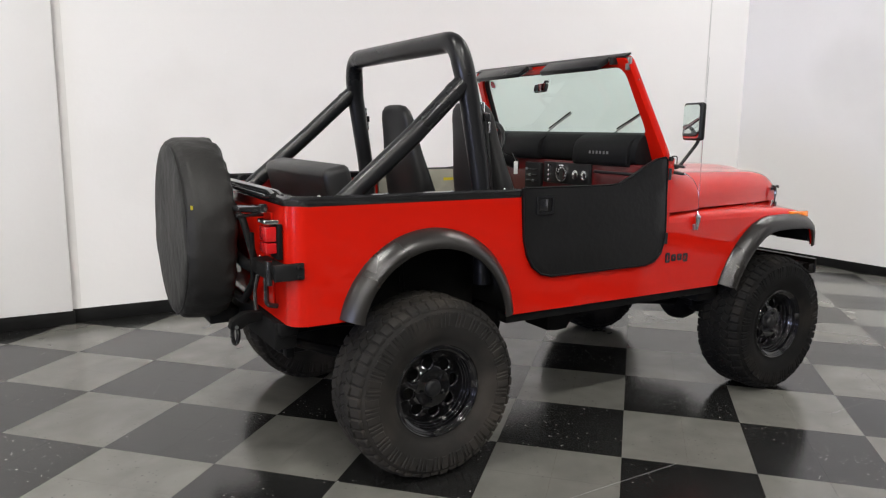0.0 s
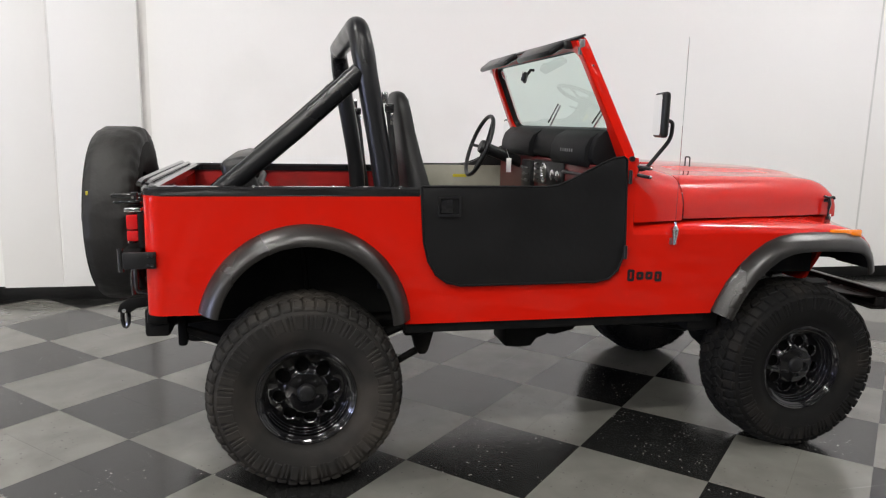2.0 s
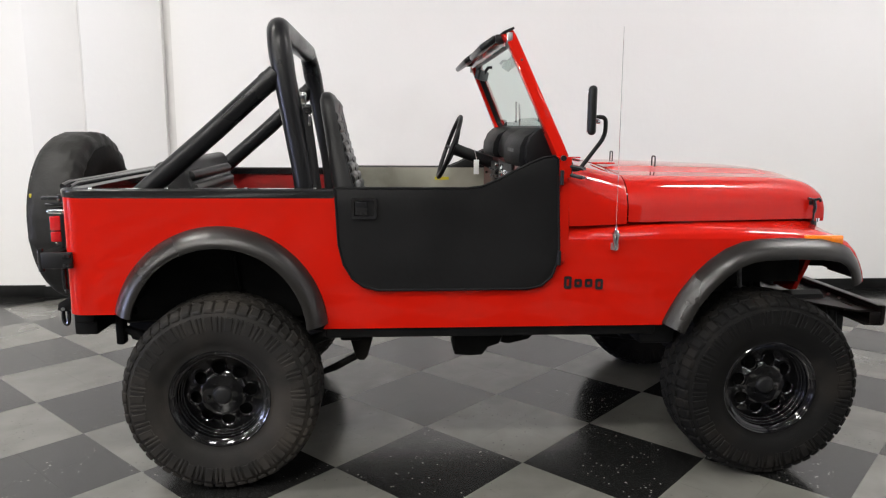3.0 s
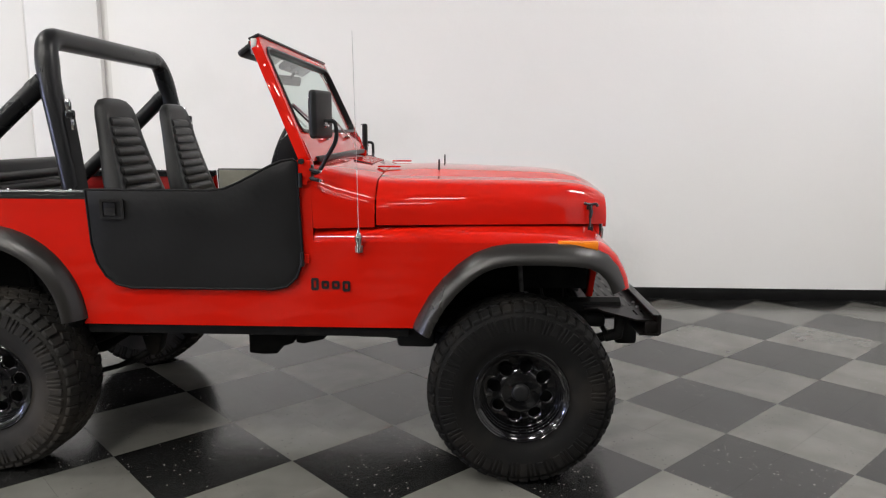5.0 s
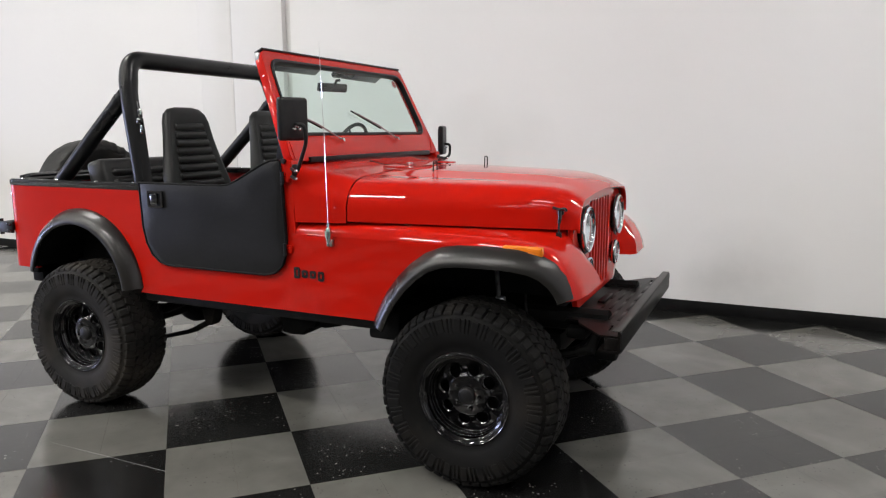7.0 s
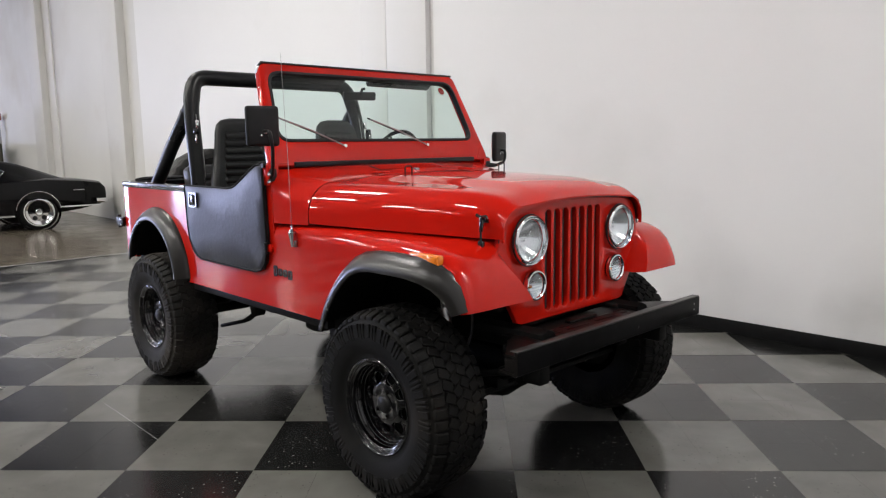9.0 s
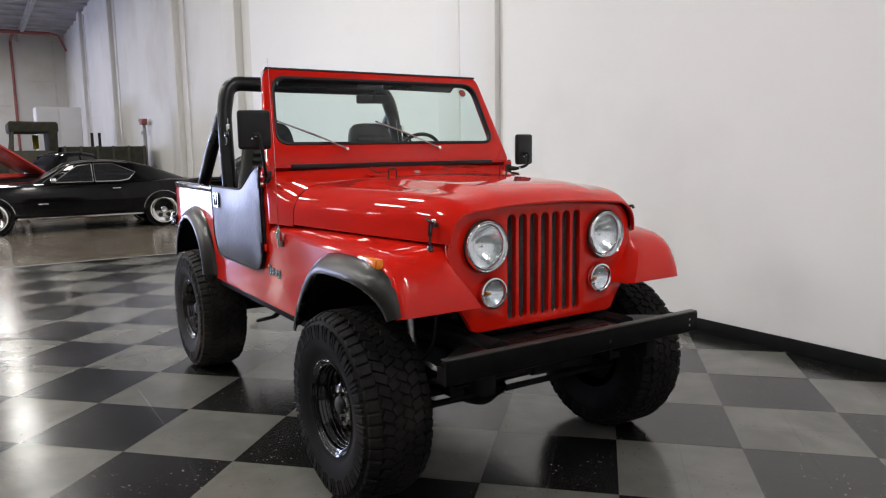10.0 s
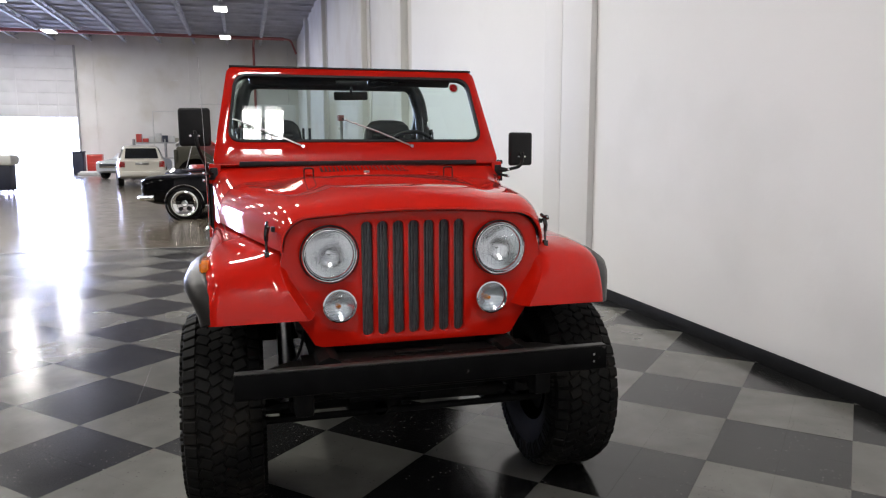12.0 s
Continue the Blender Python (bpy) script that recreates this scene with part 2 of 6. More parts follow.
def tile_mat(name, lo, hi, speck, rough):
    """Waxed vinyl tile: tone per piece, mottling, chips and scratches of its own."""
    m = bpy.data.materials.new(name)
    m.use_nodes = True
    n, l = m.node_tree.nodes, m.node_tree.links
    b = n["Principled BSDF"]
    b.inputs["Specular IOR Level"].default_value = 0.62
    tc, info = n.new("ShaderNodeTexCoord"), n.new("ShaderNodeObjectInfo")
    geo = n.new("ShaderNodeNewGeometry")
    t = n.new("ShaderNodeTexNoise")
    t.inputs["Scale"].default_value, t.inputs["Detail"].default_value = 5, 8
    l.new(geo.outputs["Position"], t.inputs["Vector"])
    add = n.new("ShaderNodeMath")
    add.operation = "MULTIPLY_ADD"
    add.inputs[1].default_value = 0.35
    l.new(info.outputs["Random"], add.inputs[0])
    sub = n.new("ShaderNodeMath")
    sub.operation = "SUBTRACT"
    sub.inputs[1].default_value = 0.17
    l.new(t.outputs["Fac"], sub.inputs[0])
    l.new(sub.outputs[0], add.inputs[2])
    ramp = n.new("ShaderNodeMix")
    ramp.data_type = "RGBA"
    ramp.inputs[6].default_value, ramp.inputs[7].default_value = (*lo, 1), (*hi, 1)
    l.new(add.outputs[0], ramp.inputs[0])
    t5 = n.new("ShaderNodeTexNoise")
    t5.inputs["Scale"].default_value, t5.inputs["Detail"].default_value, t5.inputs["Distortion"].default_value = 1.7, 9, 1.2
    l.new(geo.outputs["Position"], t5.inputs["Vector"])
    mr5 = n.new("ShaderNodeMapRange")
    mr5.inputs["From Min"].default_value, mr5.inputs["From Max"].default_value = 0.35, 0.68
    mr5.inputs["To Min"].default_value, mr5.inputs["To Max"].default_value = 0.86, 1.16
    l.new(t5.outputs["Fac"], mr5.inputs["Value"])
    smear = n.new("ShaderNodeVectorMath")
    smear.operation = "SCALE"
    l.new(ramp.outputs[2], smear.inputs[0])
    l.new(mr5.outputs[0], smear.inputs["Scale"])
    v = n.new("ShaderNodeTexVoronoi")
    v.inputs["Scale"].default_value = 42
    l.new(geo.outputs["Position"], v.inputs["Vector"])
    lt = n.new("ShaderNodeMath")
    lt.operation = "LESS_THAN"
    size = n.new("ShaderNodeMath")
    size.operation = "MULTIPLY"
    size.inputs[1].default_value = 0.235
    l.new(v.outputs["Color"], size.inputs[0])
    l.new(size.outputs[0], lt.inputs[1])
    l.new(v.outputs["Distance"], lt.inputs[0])
    t2 = n.new("ShaderNodeTexNoise")
    t2.inputs["Scale"].default_value, t2.inputs["Detail"].default_value = 3.0, 3
    l.new(geo.outputs["Position"], t2.inputs["Vector"])
    gt = n.new("ShaderNodeMath")
    gt.operation = "GREATER_THAN"
    gt.inputs[1].default_value = 0.508
    l.new(t2.outputs["Fac"], gt.inputs[0])
    both = n.new("ShaderNodeMath")
    both.operation = "MULTIPLY"
    l.new(lt.outputs[0], both.inputs[0])
    l.new(gt.outputs[0], both.inputs[1])
    mix = n.new("ShaderNodeMix")
    mix.data_type = "RGBA"
    l.new(both.outputs[0], mix.inputs[0])
    l.new(smear.outputs[0], mix.inputs[6])
    mix.inputs[7].default_value = (*speck, 1)
    l.new(mix.outputs[2], b.inputs["Base Color"])
    t3 = n.new("ShaderNodeTexNoise")
    t3.inputs["Scale"].default_value, t3.inputs["Detail"].default_value = 1.6, 6
    l.new(geo.outputs["Position"], t3.inputs["Vector"])
    mr = n.new("ShaderNodeMapRange")
    mr.inputs["From Min"].default_value, mr.inputs["From Max"].default_value = 0.3, 0.7
    mr.inputs["To Min"].default_value, mr.inputs["To Max"].default_value = rough - 0.05, rough + 0.06
    l.new(t3.outputs["Fac"], mr.inputs["Value"])
    l.new(mr.outputs[0], b.inputs["Roughness"])
    bp = n.new("ShaderNodeBump")
    bp.inputs["Strength"].default_value, bp.inputs["Distance"].default_value = 1.0, 0.0022
    l.new(t3.outputs["Fac"], bp.inputs["Height"])
    l.new(bp.outputs[0], b.inputs["Normal"])
    return m


TILE_LIGHT = tile_mat("tile_grey", (0.102, 0.101, 0.092), (0.163, 0.159, 0.144), (0.08, 0.077, 0.073), 0.18)
TILE_DARK = tile_mat("tile_black", (0.006, 0.006, 0.006), (0.017, 0.017, 0.0165), (0.24, 0.23, 0.22), 0.17)


# ---- mesh tools ----
def finish(bm, name, material, angle=38, smooth=True):
    bmesh.ops.recalc_face_normals(bm, faces=bm.faces)
    me = bpy.data.meshes.new(name)
    bm.to_mesh(me)
    bm.free()
    if smooth:
        me.shade_smooth()
        me.set_sharp_from_angle(angle=radians(angle))
    me.materials.append(material)
    return me


def thing(name, label, category, group="", kind="", at=None):
    ob = new(name)
    if at is not None:
        ob.matrix_basis = at
    return tagged(ob, label, category, group, kind)


def part(name, bm, material, parent, label="", angle=38, m=None, smooth=True):
    me = bm if isinstance(bm, bpy.types.Mesh) else finish(bm, name, material, angle, smooth)
    ob = new(name, me)
    ob.parent = parent
    if m is not None:
        ob.matrix_basis = m
    return tagged(ob, label)


def solid(name, bm, material, label, category, kind="", angle=38, m=None, group=""):
    ob = new(name, finish(bm, name, material, angle))
    if m is not None:
        ob.matrix_basis = m
    return tagged(ob, label, category, group, kind)


def bevel(bm, offset, segments=2, angle=30):
    es = [e for e in bm.edges if len(e.link_faces) == 2 and e.calc_face_angle(0) > radians(angle)]
    bmesh.ops.bevel(bm, geom=es, offset=offset, segments=segments, affect="EDGES", profile=0.6, clamp_overlap=True)
    return bm


def box(x0, x1, y0, y1, z0, z1, r=0.0, bm=None, m=None, segments=2):
    b = bmesh.new()
    bmesh.ops.create_cube(b, size=1)
    for v in b.verts:
        v.co = Vector(((x0 + x1) / 2 + v.co.x * (x1 - x0), (y0 + y1) / 2 + v.co.y * (y1 - y0), (z0 + z1) / 2 + v.co.z * (z1 - z0)))
    if r:
        bmesh.ops.bevel(b, geom=list(b.edges), offset=r, segments=segments, affect="EDGES", profile=0.5, clamp_overlap=True)
    if m is not None:
        b.transform(m)
    return join(bm, b)


def join(bm, b):
    if bm is None:
        return b
    me = bpy.data.meshes.new("tmp")
    b.to_mesh(me)
    b.free()
    bm.from_mesh(me)
    bpy.data.meshes.remove(me)
    return bm


def loft(rings, closed=True, caps=True, bm=None):
    """Skin over rings of equal count."""
    b = bmesh.new()
    vs = [[b.verts.new(p) for p in ring] for ring in rings]
    n = len(rings[0])
    for a, c in zip(vs, vs[1:]):
        for i in range(n if closed else n - 1):
            j = (i + 1) % n
            b.faces.new((a[i], a[j], c[j], c[i]))
    if caps and closed:
        b.faces.new(list(reversed(vs[0])))
        b.faces.new(vs[-1])
    return join(bm, b)


def lathe(profile, n=48, axis="y", centre=(0, 0, 0), bm=None, caps=False):
    """Profile of (radius, along) turned round an axis."""
    rings = []
    for k in range(n):
        a = 2 * math.pi * k / n
        c, s = math.cos(a), math.sin(a)
        ring = []
        for r, h in profile:
            p = {"x": (h, r * c, r * s), "y": (r * c, h, r * s), "z": (r * c, r * s, h)}[axis]
            ring.append(Vector(p) + Vector(centre))
        rings.append(ring)
    b = bmesh.new()
    vs = [[b.verts.new(p) for p in ring] for ring in rings]
    m = len(profile)
    for k in range(n):
        a, c = vs[k], vs[(k + 1) % n]
        for i in range(m - 1):
            b.faces.new((a[i], a[i + 1], c[i + 1], c[i]))
    bmesh.ops.remove_doubles(b, verts=b.verts, dist=1e-5)
    return join(bm, b)


def smooth_path(pts, r=0.1, steps=6):
    """A polyline with its corners rounded off at about radius r."""
    pts = [Vector(p) for p in pts]
    out = [pts[0]]
    for a, p, c in zip(pts, pts[1:], pts[2:]):
        da, dc = (a - p), (c - p)
        d = min(r, da.length * 0.45, dc.length * 0.45)
        s, e = p + da.normalized() * d, p + dc.normalized() * d
        for k in range(steps + 1):
            t = k / steps
            out.append(s * (1 - t) ** 2 + p * 2 * t * (1 - t) + e * t ** 2)
    out.append(pts[-1])
    return out


def tube(pts, r, n=14, bm=None, flat=1.0):
    """A round bar along a polyline; r may be a list."""
    pts = [Vector(p) for p in pts]
    rings, up = [], None
    for i, p in enumerate(pts):
        d = (pts[min(i + 1, len(pts) - 1)] - pts[max(i - 1, 0)]).normalized()
        if up is None:
            up = d.orthogonal().normalized()
        up = (up - d * up.dot(d)).normalized()
        side = d.cross(up)
        rr = r[i] if isinstance(r, (list, tuple)) else r
        rings.append([p + (up * math.cos(2 * math.pi * k / n) + side * math.sin(2 * math.pi * k / n) * flat) * rr for k in range(n)])
    return loft(rings, bm=bm)


def plate(outline, holes, to3, depth, bm=None, r=0.0):
    """A flat plate with holes; outline in two coordinates, to3(u, v, w) lays it in space, w from 0 to depth."""
    b = bmesh.new()
    edges = []
    for loop in [outline, *holes]:
        vs = [b.verts.new((u, v, 0)) for u, v in loop]
        edges += [b.edges.new((vs[i], vs[(i + 1) % len(vs)])) for i in range(len(vs))]
    bmesh.ops.triangle_fill(b, edges=edges, use_beauty=True, use_dissolve=False)
    got = bmesh.ops.extrude_face_region(b, geom=list(b.faces))
    for v in got["geom"]:
        if isinstance(v, bmesh.types.BMVert):
            v.co.z = depth
    bmesh.ops.recalc_face_normals(b, faces=b.faces)
    if r:
        bevel(b, r, 2, 50)
    for v in b.verts:
        v.co = Vector(to3(*v.co))
    return join(bm, b)


def ring2(cx, cy, r, n=24, ry=None):
    return [(cx + r * math.cos(2 * math.pi * k / n), cy + (ry or r) * math.sin(2 * math.pi * k / n)) for k in range(n)]


def rrect(x0, x1, y0, y1, r, n=5):
    """Rounded rectangle outline."""
    out = []
    for cx, cy, a0 in ((x1 - r, y1 - r, 0), (x0 + r, y1 - r, 90), (x0 + r, y0 + r, 180), (x1 - r, y0 + r, 270)):
        for k in range(n + 1):
            a = radians(a0 + 90 * k / n)
            out.append((cx + r * math.cos(a), cy + r * math.sin(a)))
    return out


def mirror_y(bm):
    bm.transform(Matrix.Diagonal((1, -1, 1, 1)))
    bmesh.ops.reverse_faces(bm, faces=bm.faces)
    return bm


def jitter(bm, amp, scale, seed=0.0):
    for v in bm.verts:
        v.co += noise.noise_vector(v.co * scale + Vector((seed, seed, seed))) * amp
    return bm


def cyl(p, q, r, n=16, bm=None):
    return tube([p, q], r, n, bm)


# ---- building ----
WY, WX, FX, SY, CZ = 2.78, 6.66, -43.0, -32.0, 8.35   # side wall, studio end wall, far wall, other side, ceiling
EDGE = -6.05                                           # where the tiles end
GRID, GA, GU, GV = 0.6096, radians(44.7), -0.2689, -0.3325


def wall_box(name, x0, x1, y0, y1, z0, z1, material, label):
    return solid(name, box(x0, x1, y0, y1, z0, z1), material, label, "wall", "structure")


# side wall with recessed joints, white near the studio
PY = WY - 0.055                                        # the next panels stand a little proud
wall_box("wall_north_1", -1.17, WX, WY, WY + 0.25, 0, CZ, WALL, "smooth white painted tilt-up concrete wall panel")
for k, (a, c) in enumerate(((-1.905, -1.235), (-2.37, -1.92))):
    solid(f"wall_north_{k + 2}", box(a, c, PY, WY + 0.25, 0, CZ, 0.006), WALL, "smooth white painted tilt-up concrete wall panel", "wall", "structure")
wall_box("wall_north_5", -9.4, -2.37, WY, WY + 0.25, 0, CZ, WALL, "smooth white painted tilt-up concrete wall panel")
solid("trim_joint", box(-1.235, -1.17, WY + 0.008, WY + 0.2, 0, CZ), CAULK, "pale caulked vertical joint between white wall panels", "wall joint", "structure")
solid("trim_joint_thin", box(-1.92, -1.905, PY + 0.006, WY + 0.2, 0, CZ), CAULK, "thin pale vertical joint in a white wall", "wall joint", "structure")
wall_box("wall_north_4", FX - 0.3, -9.4, WY + 0.10, WY + 0.35, 0, CZ, WALL_OLD, "off-white painted warehouse wall with dirty patches")
for px in (-10.65, -16.0, -26.4, -34.8):
    solid("pilaster", box(px - 0.45, px + 0.45, WY - 0.06, WY + 0.11, 0, CZ, 0.01), WALL_OLD, "off-white painted wall pilaster", "pilaster", "structure", group="wall pilasters")
    solid("conduit", tube([(px + 1.2, WY + 0.06, 0.3), (px + 1.2, WY + 0.06, CZ - 0.3)], 0.022, 8), WALL_OLD, "painted conduit pipe up a warehouse wall", "conduit", group="wall conduits")
wall_box("wall_east_1", WX, WX + 0.25, -6.0, WY + 0.25, 0, CZ, WALL, "smooth white painted studio end wall")
# unseen stretch of end wall, dark only to hold reflections down
wall_box("wall_east_2", WX, WX + 0.25, SY, -6.0, 0, CZ, UNSEEN_WALL, "unseen plain dark end wall, added to keep reflections dark")
solid("trim_corner", box(5.94, 5.96, WY - 0.004, WY + 0.01, 0, CZ), JOINT, "thin grey vertical joint in a white wall", "wall joint", "structure")
# unseen closing wall, its dark tone added to dim reflections in the paint
wall_box("wall_south", FX - 0.3, WX + 0.25, SY - 0.25, SY, 0, CZ, UNSEEN_WALL, "unseen plain dark wall opposite the studio, added to keep reflections dark")
# far wall with two overhead door openings
DOORS = ((-14.6, -10.2), (-23.5, -19.0))
solid("wall_west", plate([(SY, 0), (WY + 0.1, 0), (WY + 0.1, CZ), (SY, CZ)],
                         [[(a, 0.002), (c, 0.002), (c, 7.6), (a, 7.6)] for a, c in DOORS], lambda u, v, w: (FX - w, u, v), 0.3),
      WALL_FAR, "off-white far warehouse wall with overhead doors", "wall", "structure")
for n, (a, c) in enumerate(DOORS):
    door = thing(f"door_{n + 1}", "white sectional overhead door rolled half way up with daylight below", "overhead door", kind="structure")
    for k in range(6):
        part("door_section", box(FX - 0.12, FX - 0.06, a, c, 3.35 + k * 0.72, 3.35 + k * 0.72 + 0.712, 0.012), DOOR_PANEL, door)
        for s in (0.25, 0.5, 0.75):
            part("stile", box(FX - 0.062, FX - 0.03, a + (c - a) * s - 0.04, a + (c - a) * s + 0.04, 3.35 + k * 0.72, 3.35 + k * 0.72 + 0.70), DOOR_PANEL, door)
    # added backing sheet that stops daylight leaking between the door sections
    part("weather_strip", box(FX - 0.15, FX - 0.121, a, c, 3.36, 7.6), JOIST, door)
    for y in (a, c):
        part("track", box(FX - 0.02, FX + 0.10, y - 0.06, y + 0.06, 0, 7.6), JOIST, door)
    solid("backdrop", box(FX - 2.6, FX - 2.55, a - 3, c + 3, -0.02, 5), DAYLIGHT, "overexposed daylight outside the warehouse door", "daylight", "structure")
# far wall panel joints, pipes
for y in (-9.4, -4.0):
    solid("trim_panel_joint", box(FX, FX + 0.05, y - 0.22, y + 0.22, 0, CZ), WALL_FAR, "shallow painted pilaster on the far wall", "pilaster", "structure")
solid("sprinkler_riser", tube(smooth_path([(FX + 0.25, 0.2, 0), (FX + 0.25, 0.2, 7.85), (-39.3, 0.2, 7.85)], 0.3), 0.075, 10), PIPE_RED, "red painted sprinkler riser pipe on the far wall", "pipe")
solid("sprinkler_main", tube([(-39.3, SY + 1, 7.85), (-39.3, 1.9, 7.85)], 0.095, 10), PIPE_RED, "red painted sprinkler main under the roof", "pipe")
solid("sprinkler_drop", tube(smooth_path([(-39.3, 1.88, 7.85), (-39.3, 2.3, 7.8), (-39.3, 2.6, 7.0)], 0.3), 0.06, 10), PIPE_RED, "red painted sprinkler drop pipe at the wall corner", "pipe")
for a, b in (((0.96, 5.67), (2.4, 5.71)), ((-3.3, 4.22), (0.2, 4.28)), ((-6.0, 3.74), (-4.56, 3.76)), ((-4.8, 5.63), (-4.43, 5.64)), ((-3.68, 5.66), (-3.21, 5.68)), ((-6.0, 1.2), (-6.0, 3.74)), ((2.3, 0.5), (2.3, 8.0))):
    solid("wall_conduit", tube([(FX + 0.02, *a), (FX + 0.02, *b)], 0.026, 8), JOINT, "thin grey conduit on the far wall", "conduit", group="far wall conduits")

# roof: deck with ribs, open-web joists along the length, girders
bm = box(FX - 0.3, WX + 0.3, SY, WY + 0.35, CZ, CZ + 0.2)
for k in range(165):
    x = FX + 0.15 + k * 0.3
    box(x, x + 0.1, SY, WY + 0.1, CZ - 0.06, CZ + 0.01, bm=bm)
for k in range(34):
    x = FX + 0.6 + k * 1.45
    box(x, x + 0.07, SY, WY + 0.1, CZ - 0.15, CZ - 0.05, bm=bm)
solid("ceiling", bm, DECK, "dark grey corrugated steel roof deck", "ceiling", "structure")
for k in range(16):
    y = 0.6 - 1.97 * k
    bm = box(FX, WX, y - 0.07, y + 0.07, CZ - 0.22, CZ - 0.15)
    box(FX, WX, y - 0.075, y + 0.075, CZ - 0.50, CZ - 0.44, bm=bm)
    for j in range(62):
        x = FX + 0.8 * j
        a, c = ((x, CZ - 0.46), (x + 0.8, CZ - 0.18)) if j % 2 else ((x, CZ - 0.18), (x + 0.8, CZ - 0.46))
        cyl((a[0], y, a[1]), (c[0], y, c[1]), 0.022, 5, bm)
    solid("roof_joist", bm, JOIST, "light grey open-web steel roof joist", "roof joist", group="roof joists")
# high-bay fixtures
for bx, by in BAYS:
    fx = thing("high_bay_lamp", "white rectangular high-bay lamp hung under the roof", "ceiling lamp", "high-bay lamps", at=pose(bx, by, LOW if bx == 6.0 else BAY_Z))
    part("housing", box(-0.64, 0.64, -0.31, 0.31, -0.07, 0.02, 0.01), DOOR_PANEL, fx)
    for s in (-0.14, 0.14):
        part("diffuser", box(-0.59, 0.59, s - 0.12, s + 0.12, -0.10, -0.074), PANEL_GLOW, fx)
    for s in (-0.5, 0.5):
        part("hanger", cyl((s, 0, 0.02), (s, 0, CZ - (LOW if bx == 6.0 else BAY_Z)), 0.006, 6), STEEL, fx)

# black baseboard
solid("baseboard_north", box(-1.235, WX, WY - 0.014, WY - 0.001, 0, 0.105, 0.003), BASE, "black vinyl cove baseboard along a white wall", "baseboard", "structure")
solid("baseboard_north_2", box(-2.384, -1.222, PY - 0.014, PY - 0.001, 0, 0.105, 0.003), BASE, "black vinyl cove baseboard along a white wall", "baseboard", "structure")
solid("baseboard_north_3", box(-9.4, -2.386, WY - 0.014, WY - 0.001, 0, 0.105, 0.003), BASE, "black vinyl cove baseboard along a white wall", "baseboard", "structure")
solid("baseboard_east", box(WX - 0.014, WX - 0.001, SY, WY - 0.014, 0, 0.105, 0.003), BASE, "black vinyl cove baseboard along a white wall", "baseboard", "structure")

# concrete slab
solid("floor", box(FX - 4, WX + 0.2, SY - 0.2, WY + 0.2, -0.25, -0.004), CONCRETE, "brownish polished concrete warehouse floor", "floor", "structure")


# ---- the off-road vehicle ----
BW = 0.800            # half width of the tub
offroader = thing("off_road_vehicle", "lifted bright red open-top off-road car with black half doors", "off-road car")


def both_sides(name, make, material, label="", angle=38, parent=None):
    """One mesh for the right side and its mirror image for the left."""
    a = part(name, make(), material, parent or offroader, label, angle)
    b = part(name, mirror_y(make()), material, parent or offroader, label, angle)
    return a, b


ARCH_R = [(0.005 + 0.438 * math.cos(radians(a)), 0.678 + 0.445 * math.sin(radians(a))) for a in range(4, 172, 4)]
ARCH_F = [(1.902, 0.692), (1.925, 0.745), (1.972, 0.83), (2.03, 0.905), (2.095, 0.968), (2.165, 1.018), (2.24, 1.048), (2.32, 1.06), (2.45, 1.063),
          (2.58, 1.060), (2.67, 1.046), (2.735, 1.015), (2.785, 0.967), (2.815, 0.92), (2.832, 0.878)]
DOOR_CUT = [(0.482, 1.247), (0.495, 1.05), (0.515, 0.965), (0.55, 0.905), (0.60, 0.868), (0.66, 0.853), (1.29, 0.853), (1.355, 0.868), (1.40, 0.91), (1.418, 0.97),
            (1.424, 1.05), (1.408, 1.34)]


def side_panel():
    o = [(-0.45, 0.756), (-0.45, 1.247)] + DOOR_CUT + [(1.462, 1.34), (1.469, 1.064), (2.30, 1.064)]
    o += [p for p in reversed(ARCH_F[:7])] + [(1.90, 0.684)]
    o += [(0.425, 0.684)] + [(x, z) for x, z in ARCH_R if z > 0.70] + [(-0.40, 0.756)]
    return plate(o, [], lambda u, v, w: (u, -BW + w, v), 0.028)


both_sides("body_side", side_panel, RED)


def rear_shell():
    def line(d):
        pts = [(-0.45, -BW + d)]
        for k in range(9):
            a = radians(-90 - 90 * k / 8)
            pts.append((-0.555 + (0.075 - d) * math.cos(a), -(BW - 0.075) + (0.075 - d) * math.sin(a)))
        return pts + [(x, -y) for x, y in reversed(pts)]
    a, c = line(0.0), line(0.02)
    o = a + list(reversed(c))
    return loft([[(x, y, z) for x, y in o] for z in (0.756, 1.247)])


part("tub_rear", rear_shell(), RED, offroader)
part("tub_floor", box(0.43, 1.40, -0.755, 0.755, 0.79, 0.805), CARPET, offroader, "dark carpeted cabin floor")
part("tub_underside", box(0.43, 1.88, -0.745, 0.745, 0.705, 0.735, 0.01), BLACK_FRAME, offroader)
part("tub_underside", box(-0.60, 0.43, -0.465, 0.465, 0.705, 0.735, 0.01), BLACK_FRAME, offroader)
part("cargo_floor", box(-0.61, 0.43, -0.465, 0.465, 0.79, 0.805), CARPET, offroader)
both_sides("rocker", lambda: box(0.43, 1.88, -0.775, -0.70, 0.635, 0.6835, 0.008), BLACK_FRAME)
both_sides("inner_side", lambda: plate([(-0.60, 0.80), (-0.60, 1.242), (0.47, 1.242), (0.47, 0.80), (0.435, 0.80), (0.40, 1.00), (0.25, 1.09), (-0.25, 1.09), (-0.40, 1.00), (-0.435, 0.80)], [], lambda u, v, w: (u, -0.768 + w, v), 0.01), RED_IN)
